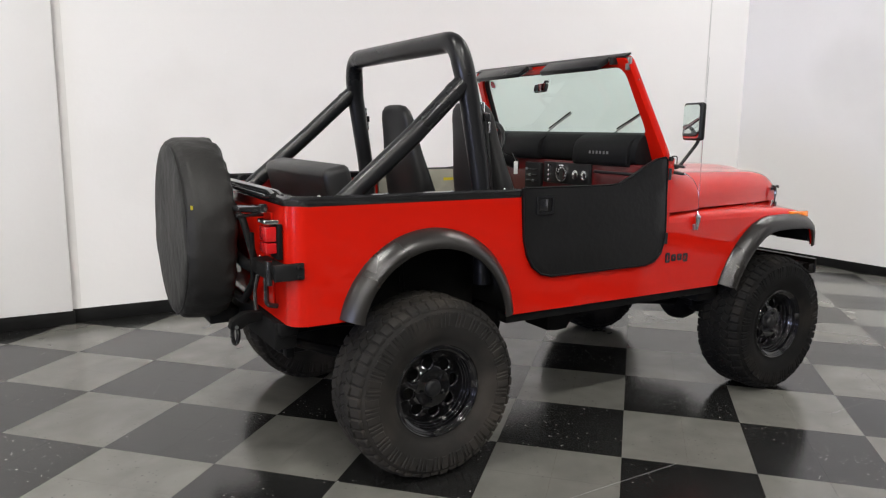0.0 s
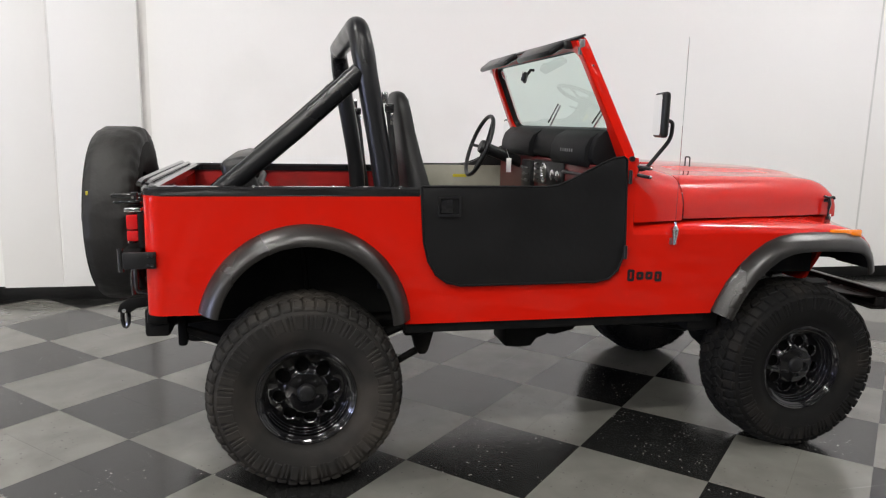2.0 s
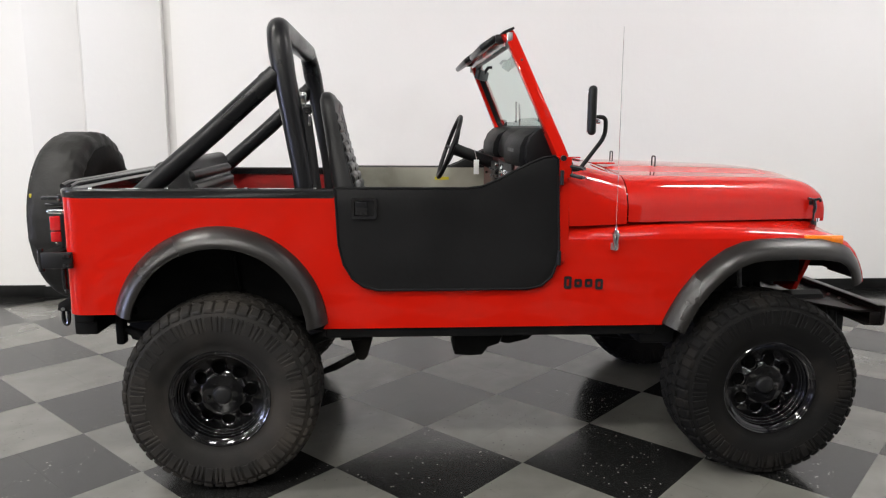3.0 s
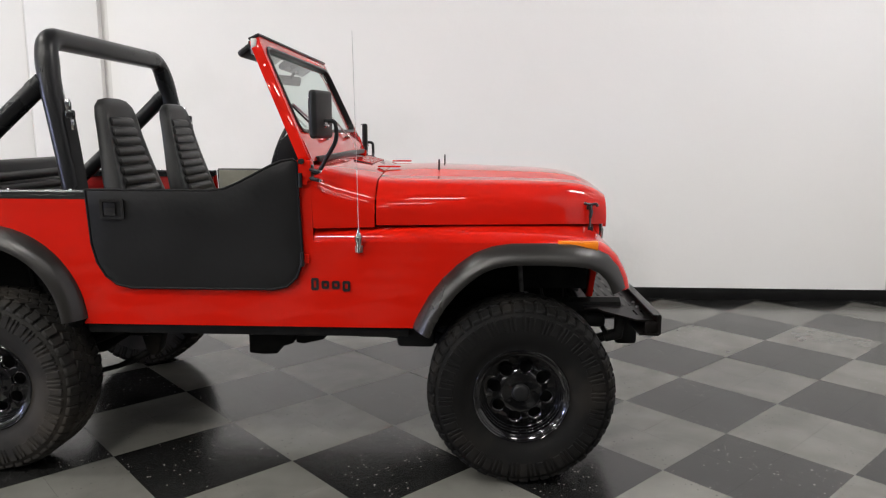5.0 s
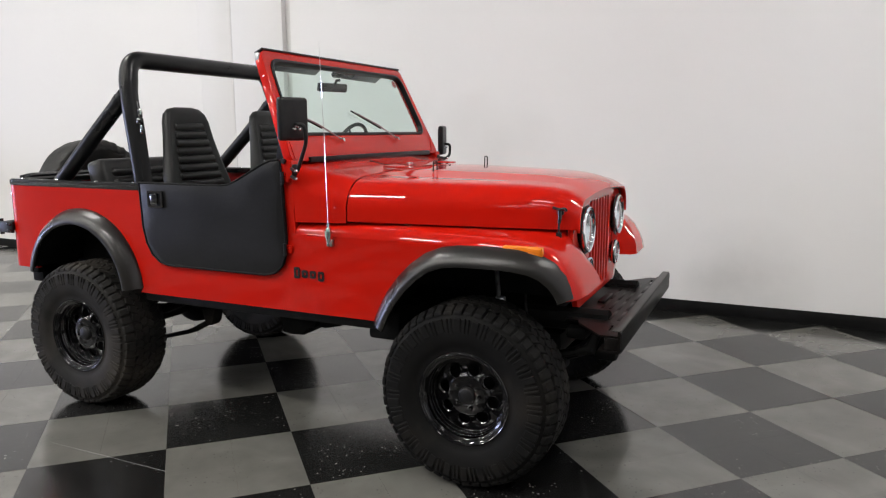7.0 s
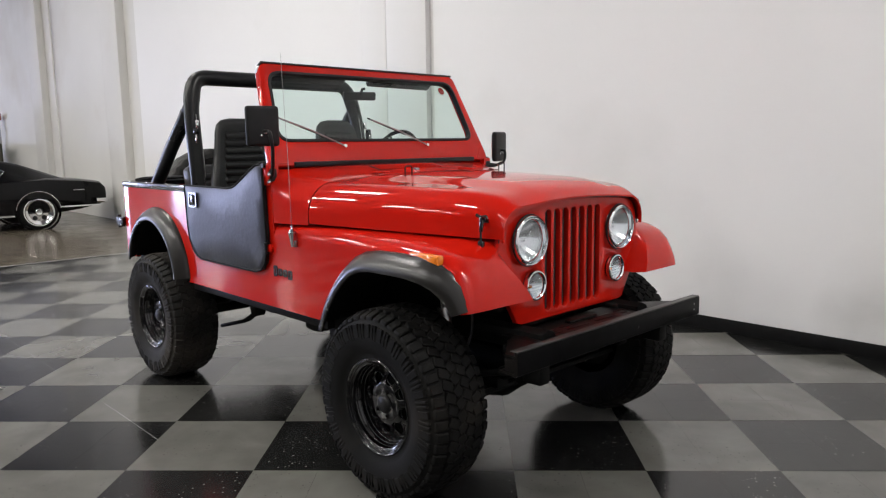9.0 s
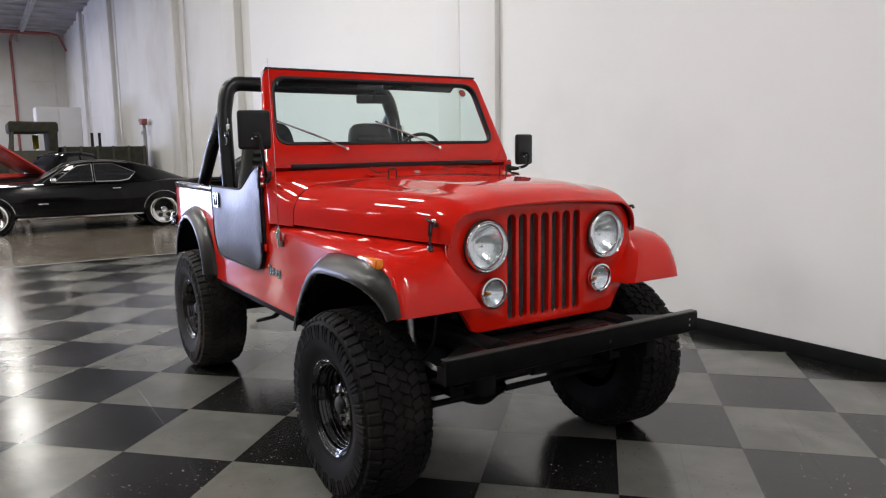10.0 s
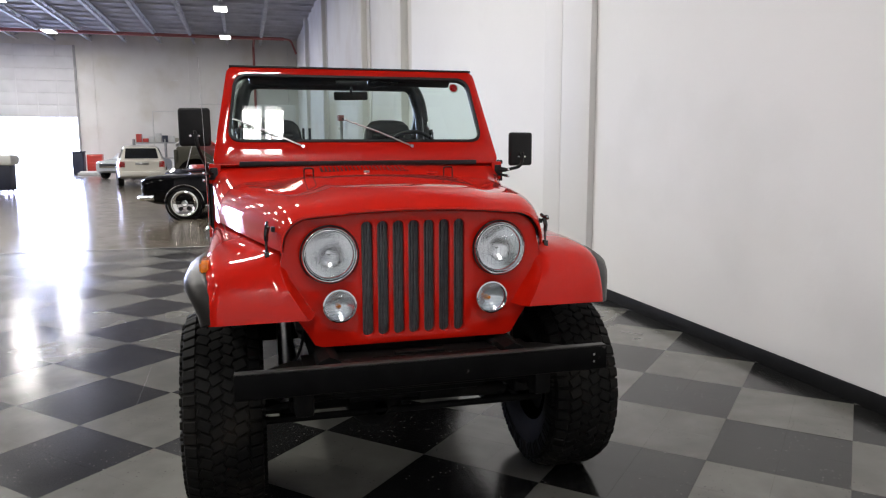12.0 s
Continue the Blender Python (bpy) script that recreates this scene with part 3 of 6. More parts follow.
both_sides("wheel_box", lambda: box(-0.42, 0.42, -0.752, -0.47, 1.095, 1.11, 0.006), BLACK_SATIN, "black padded inner wheel box")


# black top rail round the open tub
def rail(bm=None):
    pts = [(0.478, -0.777), (-0.55, -0.777)]
    for k in range(7):
        a = radians(-90 - 90 * k / 6)
        pts.append((-0.55 + 0.058 * math.cos(a), -0.719 + 0.058 * math.sin(a)))
    pts += [(x, -y) for x, y in reversed(pts)]
    rings = []
    for i, (x, y) in enumerate(pts):
        p, q = pts[max(i - 1, 0)], pts[min(i + 1, len(pts) - 1)]
        d = Vector((q[0] - p[0], q[1] - p[1])).normalized()
        nx, ny = d.y, -d.x
        prof = [(-0.030, 1.239), (-0.030, 1.269), (-0.020, 1.279), (0.020, 1.279), (0.029, 1.271), (0.029, 1.248), (0.022, 1.239)]
        rings.append([(x + nx * -w, y + ny * -w, z) for w, z in prof])
    return loft(rings)


part("top_rail", rail(), BLACK_GLOSS, offroader, "glossy black rail round the tub top")
for sy in (-1, 1):
    for x in (-0.5, -0.2, 0.12, 0.40):
        part("snap", lathe([(0.0, 0.006), (0.006, 0.005), (0.008, 0.0)], 10, "z", (x, sy * 0.780, 1.2785)), CHROME, offroader)

# tailgate, lamps, hinges
part("tailgate", box(-0.642, -0.632, -0.60, 0.60, 0.80, 1.20, 0.004), RED, offroader)
part("rear_crossmember", box(-0.66, -0.56, -0.66, 0.66, 0.63, 0.75, 0.012), BLACK_FRAME, offroader)
part("rear_bumper_end", box(-0.645, -0.56, -0.69, -0.55, 0.69, 0.752, 0.012), BLACK_FRAME, offroader)
part("rear_bumper_end", box(-0.645, -0.56, 0.55, 0.69, 0.69, 0.752, 0.012), BLACK_FRAME, offroader)
for sy in (-1, 1):
    y = sy * 0.672
    lampp = part("tail_lamp", box(-0.656, -0.632, y - 0.050, y + 0.050, 1.022, 1.168, 0.006), BLACK_FRAME, offroader, "square red tail lamp in a black housing")
    part("lens", box(-0.700, -0.6562, y - 0.046, y + 0.046, 1.098, 1.158, 0.005), TAIL, lampp)
    part("lens", box(-0.700, -0.6562, y - 0.046, y + 0.046, 1.050, 1.093, 0.005), TAIL, lampp)
    part("bracket", box(-0.705, -0.64, y - 0.050, y + 0.050, 1.1685, 1.186, 0.004), CHROME, lampp, "chrome cap")
    for dz in (1.035, 1.176):
        part("screw", lathe([(0, -0.006), (0.005, -0.004), (0.006, 0)], 8, "x", (-0.705, y + 0.02, dz)), CHROME, lampp)
    part("loop", tube(smooth_path([(-0.64, sy * 0.655, 0.955), (-0.685, sy * 0.655, 0.95), (-0.685, sy * 0.655, 0.83), (-0.64, sy * 0.655, 0.82)], 0.03), 0.011, 8), BLACK_GLOSS, offroader, "glossy black grab loop")
hinge = part("spare_carrier_hinge", box(-0.70, -0.578, -0.818, -0.801, 0.955, 1.022, 0.004), BLACK_SATIN, offroader, "black spare carrier hinge wrapped round the tub corner")
part("hinge_leaf", box(-0.72, -0.645, -0.80, -0.56, 0.96, 1.017, 0.004), BLACK_FRAME, hinge)
part("hinge_pin", cyl((-0.712, -0.790, 0.94), (-0.712, -0.790, 1.035), 0.012, 12), BLACK_GLOSS, hinge)
for x in (-0.605, -0.59):
    for z in (0.970, 1.007):
        part("bolt", lathe([(0, -0.012), (0.007, -0.010), (0.009, 0)], 8, "y", (x, -0.818, z)), BLACK_GLOSS, hinge)
carrier = part("spare_carrier", tube(smooth_path([(-0.68, -0.60, 0.96), (-0.70, -0.45, 0.96), (-0.70, 0.45, 1.02)], 0.05), 0.024, 10), BLACK_FRAME, offroader, "black tube carrier of the spare wheel")
part("strut", tube([(-0.70, -0.55, 1.00), (-0.71, -0.42, 1.16), (-0.71, 0.0, 1.22)], 0.016, 8), BLACK_FRAME, carrier)
part("strut", tube([(-0.70, -0.56, 0.93), (-0.71, -0.40, 0.80), (-0.71, 0.0, 0.78)], 0.016, 8), BLACK_FRAME, carrier)
part("mount", box(-0.74, -0.66, -0.16, 0.16, 0.92, 1.20, 0.01), BLACK_FRAME, carrier)
part("crossbar", tube(smooth_path([(-0.65, -0.50, 1.20), (-0.74, -0.42, 1.205), (-0.74, 0.35, 1.205)], 0.04), 0.013, 8), BLACK_GLOSS, carrier)
part("carrier_post", box(-0.722, -0.702, -0.570, -0.55, 0.90, 1.12, 0.006), BLACK_FRAME, carrier)
part("carrier_arm", box(-0.775, -0.655, -0.615, -0.52, 1.214, 1.232, 0.005), BLACK_GLOSS, carrier)
part("carrier_arm", box(-0.775, -0.665, -0.585, -0.55, 1.186, 1.198, 0.004), BLACK_GLOSS, carrier)
part("latch_rod", tube(smooth_path([(-0.71, -0.585, 0.80), (-0.715, -0.59, 0.88), (-0.70, -0.60, 0.95)], 0.03), 0.009, 8), BLACK_GLOSS, carrier)
part("latch_block", box(-0.695, -0.668, -0.640, -0.612, 1.206, 1.242, 0.004), BLACK_GLOSS, carrier)
part("latch_pin", cyl((-0.682, -0.641, 1.222), (-0.682, -0.662, 1.222), 0.006, 10), CHROME, carrier)
for x, z, r in ((-0.652, 1.291, 0.011), (-0.618, 1.288, 0.009)):
    part("tailgate_bow", tube(smooth_path([(x, -0.68, z - 0.012), (x, -0.62, z), (x, 0.62, z), (x, 0.68, z - 0.012)], 0.03), r, 10), BLACK_GLOSS, offroader, "glossy black steel bow across the tailgate top")
part("tailgate_cap", box(-0.670, -0.632, -0.60, 0.60, 1.262, 1.279, 0.006), BLACK_GLOSS, offroader)
part("hitch_plate", box(-0.80, -0.66, -0.12, 0.12, 0.63, 0.70, 0.01), BLACK_FRAME, offroader)
sm = part("shackle_mount", plate([(-0.80, 0.70), (-0.79, 0.735), (-0.74, 0.765), (-0.66, 0.765), (-0.66, 0.725), (-0.72, 0.715), (-0.75, 0.695)], [], lambda u, v, w: (u, -0.50 + w, v), 0.05, r=0.006), BLACK_FRAME, offroader, "black recovery shackle mount")
part("shackle", tube([(-0.772 + 0.013 * math.cos(a), -0.475, 0.672 + 0.044 * math.sin(a)) for a in np.linspace(0, 2 * math.pi, 17)], 0.0095, 8), BLACK_GLOSS, sm)
part("shackle_pin", cyl((-0.772, -0.505, 0.708), (-0.772, -0.445, 0.708), 0.008, 10), STEEL, sm)

# spare wheel with vinyl cover
SPX, SPY, SPZ = -0.828, -0.02, 1.080
prof = [(0.0, -0.120), (0.15, -0.123), (0.30, -0.120), (0.37, -0.116), (0.400, -0.104), (0.415, -0.075), (0.420, 0.0), (0.418, 0.05), (0.409, 0.08),
        (0.385, 0.098), (0.355, 0.105), (0.335, 0.10)]
fine = [prof[0]]
for p, q in zip(prof, prof[1:]):
    fine += [(p[0] + (q[0] - p[0]) * k / 4, p[1] + (q[1] - p[1]) * k / 4) for k in (1, 2, 3, 4)]
bm = lathe(fine, 144, "x", (SPX, SPY, SPZ))
for v in bm.verts:
    d = Vector((0, v.co.y - SPY, v.co.z - SPZ))
    a = math.atan2(d.z, d.y)
    h = v.co.x - SPX
    if d.length < 0.05:
        continue
    k = max(0.0, min(1.0, (h - 0.02) / 0.07))
    f = math.exp(-((h + 0.10) / 0.035) ** 2) * min(1, max(0, d.length - 0.30) / 0.06)
    crease = 1 - abs(noise.noise(Vector((h * 9, math.cos(a) * 5, math.sin(a) * 5 + 7))))
    v.co += d.normalized() * (0.007 * k * math.sin(a * 27 + 2 * math.sin(a * 5)) - 0.009 * max(0, crease - 0.85) / 0.15 * (0.2 + f + k) * 0.6
                              + 0.003 * f * math.sin(a * 17 + 3 * math.sin(a * 4)))
jitter(jitter(bm, 0.005, 6.0), 0.003, 17.0, 3.0)
cover = part("spare_tyre_cover", bm, COVER, offroader, "wrinkled black vinyl spare tyre cover", 60)
part("emblem", box(SPX - 0.092, SPX - 0.082, -0.412, -0.400, 1.205, 1.223, 0.002), YELLOW, cover, "small yellow tag")
part("piping", tube([(SPX - 0.110, SPY + 0.388 * math.cos(a), SPZ + 0.388 * math.sin(a)) for a in np.linspace(0, 2 * math.pi, 65)], 0.0035, 6), COVER, cover)
part("spare_tyre", lathe([(0.20, 0.08), (0.28, 0.11), (0.34, 0.105), (0.38, 0.09), (0.39, 0.0), (0.20, -0.08)], 48, "x", (SPX, SPY, SPZ)), RUBBER, offroader)


# ---- cowl and hood ----
def hood_w(x):
    t = (x - 1.735) / 1.0
    return 0.764 - 0.237 * t + 0.01 * math.sin(t * math.pi) if t > 0 else 0.764 + (0.800 - 0.764) * min(1, -t / 0.28)


def section(x, w, zb, zt, r, crown, bulge_w=0.0, bulge=0.0, n=9):
    half = [(-w, zb), (-w, zb + (zt - crown - r - zb) * 0.5)]
    for k in range(n + 1):
        a = radians(180 - 90 * k / n)
        half.append((-w + r + r * math.cos(a), zt - crown - r + r * math.sin(a)))
    inner = w - r
    for k in range(1, 9):
        y = -inner * (1 - k / 8)
        half.append((y, zt - crown * (y / inner) ** 2))
    out = []
    for y, z in half:
        if bulge_w and z > zt - crown - 0.03:
            s = max(0.0, min(1.0, (bulge_w + 0.035 - abs(y)) / 0.035))
            z += bulge * s * s * (3 - 2 * s)
        out.append((x, y, z))
    return out + [(x, -y, z) for _, y, z in reversed(out[:-1])]


def hood_z(x):
    t = (x - 1.735) / 1.035
    return 1.358 - 0.034 * t - 0.050 * t ** 12


bm = loft([section(x, w, zb, zt, r, c) for x, w, zb, zt, r, c in (
    (1.43, 0.799, 1.31, 1.402, 0.05, 0.012), (1.462, 0.799, 1.29, 1.403, 0.08, 0.014), (1.4705, 0.799, 1.122, 1.403, 0.095, 0.015), (1.50, 0.797, 1.122, 1.401, 0.115, 0.02), (1.56, 0.790, 1.123, 1.393, 0.135, 0.025),
    (1.65, 0.778, 1.124, 1.376, 0.145, 0.028), (1.731, 0.7645, 1.125, 1.359, 0.155, 0.03))], closed=False, caps=False)
part("cowl", bm, RED, offroader)
rings = []
for k in range(19):
    t = 1 - (1 - k / 18) ** 1.7
    x = 1.737 + 1.024 * t
    drop = 0.0 if t < 0.92 else 0.008 * ((t - 0.92) / 0.08) ** 2
    rings.append(section(x, hood_w(x), 1.134 - 0.016 * t, hood_z(x) - drop, 0.155 - 0.045 * t, 0.03 - 0.012 * t, 0.42 - 0.16 * t, 0.014 * min(1, t * 5 + 0.2) * (1 - max(0.0, min(1.0, (t - 0.72) / 0.28)) ** 2 * 0.85)))
hood_front = rings[-1]
rings.append([(p[0] + 0.010, p[1] * 0.994, p[2] - 0.006) for p in hood_front])
rings.append([(p[0] + 0.010, p[1] * 0.985, p[2] - 0.014) for p in hood_front])
rings.append([(p[0] - 0.006, p[1] * 0.985, p[2] - 0.014) for p in hood_front])
part("hood", loft(rings, closed=False, caps=False), RED, offroader, angle=55)
for k in range(2):
    sy = (-1, 1)[k]
    latch = part("hood_latch", tube([(2.690, sy * 0.560, 1.205), (2.694, sy * 0.566, 1.175), (2.690, sy * 0.566, 1.150)], [0.010, 0.009, 0.008], 8), BLACK_GLOSS, offroader, "black rubber hood latch")
    part("latch_handle", tube(smooth_path([(2.660, sy * 0.560, 1.216), (2.690, sy * 0.562, 1.208), (2.716, sy * 0.562, 1.214), (2.722, sy * 0.562, 1.202)], 0.012), 0.007, 8), BLACK_GLOSS, latch)
    part("latch_bracket", box(2.676, 2.704, sy * 0.540 - 0.008, sy * 0.540 + 0.008, 1.185, 1.203, 0.003), BLACK_SATIN, latch)
    part("latch_hook", cyl((2.69, sy * 0.566, 1.108), (2.69, sy * 0.566, 1.150), 0.005, 8), BLACK_GLOSS, latch)
    part("latch_foot", box(2.680, 2.704, sy * 0.566 - 0.009, sy * 0.566 + 0.009, 1.080, 1.112, 0.003), BLACK_GLOSS, latch)
    y = sy * 0.342
    z = 1.353
    part("footman_loop", tube(smooth_path([(1.99, y - 0.022, z - 0.02), (1.99, y - 0.022, z + 0.048), (1.99, y + 0.022, z + 0.048), (1.99, y + 0.022, z - 0.02)], 0.012), 0.0035, 8), BLACK_SATIN, offroader)
vent = part("cowl_vent", box(1.53, 1.63, -0.25, 0.22, 1.383, 1.391, 0.003, m=Matrix.Translation((1.606, 0, 1.381)) @ Matrix.Rotation(radians(13), 4, "Y") @ Matrix.Translation((-1.58, 0, -1.387))), BLACK_SATIN, offroader, "black slotted cowl vent")
for k in range(22):
    part("slat", box(1.535, 1.625, -0.24 + k * 0.021, -0.229 + k * 0.021, 1.389, 1.395, m=Matrix.Translation((1.606, 0, 1.381)) @ Matrix.Rotation(radians(13), 4, "Y") @ Matrix.Translation((-1.58, 0, -1.387))), RED, vent)
part("hood_hinge", box(1.69, 1.80, -0.34, -0.30, 1.362, 1.370, 0.003), RED, offroader)
part("hood_hinge", box(1.69, 1.80, 0.30, 0.34, 1.362, 1.370, 0.003), RED, offroader)
part("washer_nozzle", box(1.66, 1.69, -0.03, 0.0, 1.36, 1.378, 0.004), STEEL, offroader)


# ---- front fenders ----
def taper(x):
    """How far the front end of the flare draws in behind the fender."""
    return 0.070 * max(0.0, (x - 2.60) / 0.24) ** 2


def fender(deep=0.0):
    path = [(1.4705, 1.126), (1.6, 1.127), (1.737, 1.128), (1.9, 1.127), (2.1, 1.124), (2.3, 1.118), (2.48, 1.110), (2.60, 1.100), (2.69, 1.082), (2.75, 1.054), (2.795, 1.011), (2.825, 0.960), (2.845, 0.915), (2.855, 0.872)]
    rings = []
    for i, (x, z) in enumerate(path):
        p, q = path[max(i - 1, 0)], path[min(i + 1, len(path) - 1)]
        d = Vector((q[0] - p[0], q[1] - p[1])).normalized()
        n = Vector((-d.y, d.x))
        front = x > 2.74
        yin = -(hood_w(min(x, 2.73)) - 0.05)
        if front:
            yin = -(0.530 - 0.62 * max(0.0, 1.03 - z))
        t = max(0.0, min(1.0, (x - 1.735) / 0.99))
        rise = 0.0 if front else max(0.0, (1.134 - 0.016 * t - 0.004) - z)
        tk = taper(x) * 0.2 + deep * 0.6
        pts = [(yin + (-0.700 + tk - yin) * k / 5, rise * (1 - k / 5) ** 1.5 - 0.006 * k / 5 - deep) for k in range(6)]
        pts += [(y + tk, h - deep) for y, h in ((-0.735, -0.009), (-0.765, -0.017), (-0.785, -0.030), (-0.796, -0.046), (-BW, -0.068 + deep))]
        # rounded return that runs back to the grille
        back = [(2.730 - deep, yin + 0.034 - deep), (x - (x - 2.730) * 0.62 - deep, yin + 0.026 - deep), (x - (x - 2.730) * 0.22 - deep, yin + 0.012 - deep)] if front else [(x, yin + 0.034), (x, yin + 0.02), (x, yin + 0.01)]
        top = [(u, y, z + n.y * rise) for u, y in back] + [(x + n.x * h, y, z + n.y * h) for y, h in pts]
        low = [(u - 0.003, y + 0.004, z + n.y * rise - 0.004) for u, y in back] + [(x + n.x * (h - 0.006), y + (0.006 if y < -0.765 + tk else 0), z + n.y * (h - 0.006)) for y, h in pts]
        rings.append(top + list(reversed(low)))
    return loft(rings)


both_sides("front_fender", fender, RED)
both_sides("fender_lining", lambda: fender(0.008), BLACK_FRAME, "black underside of the fender")
both_sides("inner_fender", lambda: box(1.76, 2.70, -0.47, -0.44, 0.80, 1.12), BLACK_FRAME)
both_sides("footwell", lambda: box(1.42, 1.90, -0.765, -0.30, 0.69, 1.06), BLACK_FRAME)


# ---- plastic flares ----
def flare(path, cx, cz):
    rings = []
    for i, (x, z) in enumerate(path):
        p, q = path[max(i - 1, 0)], path[min(i + 1, len(path) - 1)]
        d = Vector((q[0] - p[0], q[1] - p[1])).normalized()
        n = Vector((-d.y, d.x))
        if n.dot(Vector((x - cx, z - cz))) < 0:
            n = -n
        prof = [(0.004, -BW + 0.004), (0.004, -BW - 0.008), (-0.004, -BW - 0.022), (-0.018, -BW - 0.044), (-0.036, -BW - 0.063), (-0.054, -BW - 0.073), (-0.068, -BW - 0.076),
                (-0.078, -BW - 0.074), (-0.080, -BW - 0.066), (-0.066, -BW - 0.060), (-0.045, -BW - 0.045), (-0.02, -BW - 0.01), (-0.01, -BW + 0.004)]
        rings.append([(x + n.x * h, y + taper(x), z + n.y * h) for h, y in prof])
    return loft(rings)


both_sides("rear_flare", lambda: flare(ARCH_R, 0.0, 0.6), FLARE, "matt black plastic wheel arch flare")
both_sides("front_flare", lambda: flare(ARCH_F, 2.37, 0.6), FLARE, "matt black plastic wheel arch flare")


def liner(path, cx, cz, yin):
    rings = []
    for x, z in path:
        s = 0.965
        a, c = cx + (x - cx) * s, cz + (z - cz) * s
        o = -BW + 0.0015 + taper(x)
        rings.append([(a, o, c), (a, yin, c), (cx + (x - cx) * (s + 0.02), yin, cz + (z - cz) * (s + 0.02)), (cx + (x - cx) * (s + 0.02), o, cz + (z - cz) * (s + 0.02))])
    return loft(rings)


both_sides("rear_wheel_liner", lambda: liner(ARCH_R, 0.0, 0.6, -0.48), BLACK_FRAME)
both_sides("front_wheel_liner", lambda: liner(ARCH_F, 2.37, 0.6, -0.515), BLACK_FRAME)
both_sides("rear_inner_panel", lambda: box(-0.45, 0.42, -0.49, -0.475, 0.66, 1.08), BLACK_FRAME)
mk = part("side_marker", box(2.520, 2.692, -BW - 0.007, -BW + 0.024, 1.037, 1.078, 0.007), AMBER, offroader, "amber side marker lamp")
part("reflector", box(2.63, 2.684, -BW - 0.0105, -BW - 0.0045, 1.044, 1.071, 0.002), AMBER, mk)

# ---- grille ----
GX, LX = 2.714, 2.728   # grille and lamp planes
crest = [(p[1] * 0.975, p[2] - 0.018) for p in hood_front if p[2] > 1.15]
low = [(0.516, 1.09), (0.524, 1.04), (0.514, 0.95), (0.478, 0.87), (0.432, 0.80), (0.40, 0.745), (0.37, 0.735)]
outline = crest + low + [(-y, z) for y, z in reversed(low)]
slots = [rrect(-0.213 + k * 0.0614, -0.213 + k * 0.0614 + 0.0415, 0.768, 1.216, 0.0205, 5) for k in range(7)]
HL = 0.338
holes = slots + [ring2(s * HL, 1.098, 0.093, 36) for s in (-1, 1)] + [ring2(s * 0.305, 0.90, 0.056, 28) for s in (-1, 1)]
# black line drawn in for the shadow along the hood and grille gap
gap_path = [(GX + 0.029, y * 1.004, z + 0.001) for y, z in [(-0.516, 1.10)] + crest + [(0.516, 1.10)]]
part("hood_seal", tube(gap_path, 0.0022, 6), BLACK_SATIN, offroader, "thin black line standing for the shaded gap between hood and grille")
grille = part("grille", plate(outline, holes, lambda u, v, w: (GX + w, u, v), 0.028, r=0.007), RED, offroader, "red seven-slot pressed steel grille")
part("radiator", box(2.67, 2.695, -0.26, 0.26, 0.74, 1.23), RADIATOR, grille)
for k in range(7):
    for j in range(4):
        y = -0.213 + k * 0.0614 + 0.005 + j * 0.0105
        part("fin", box(2.700, 2.714, y, y + 0.003, 0.765, 1.218), RADIATOR, grille)
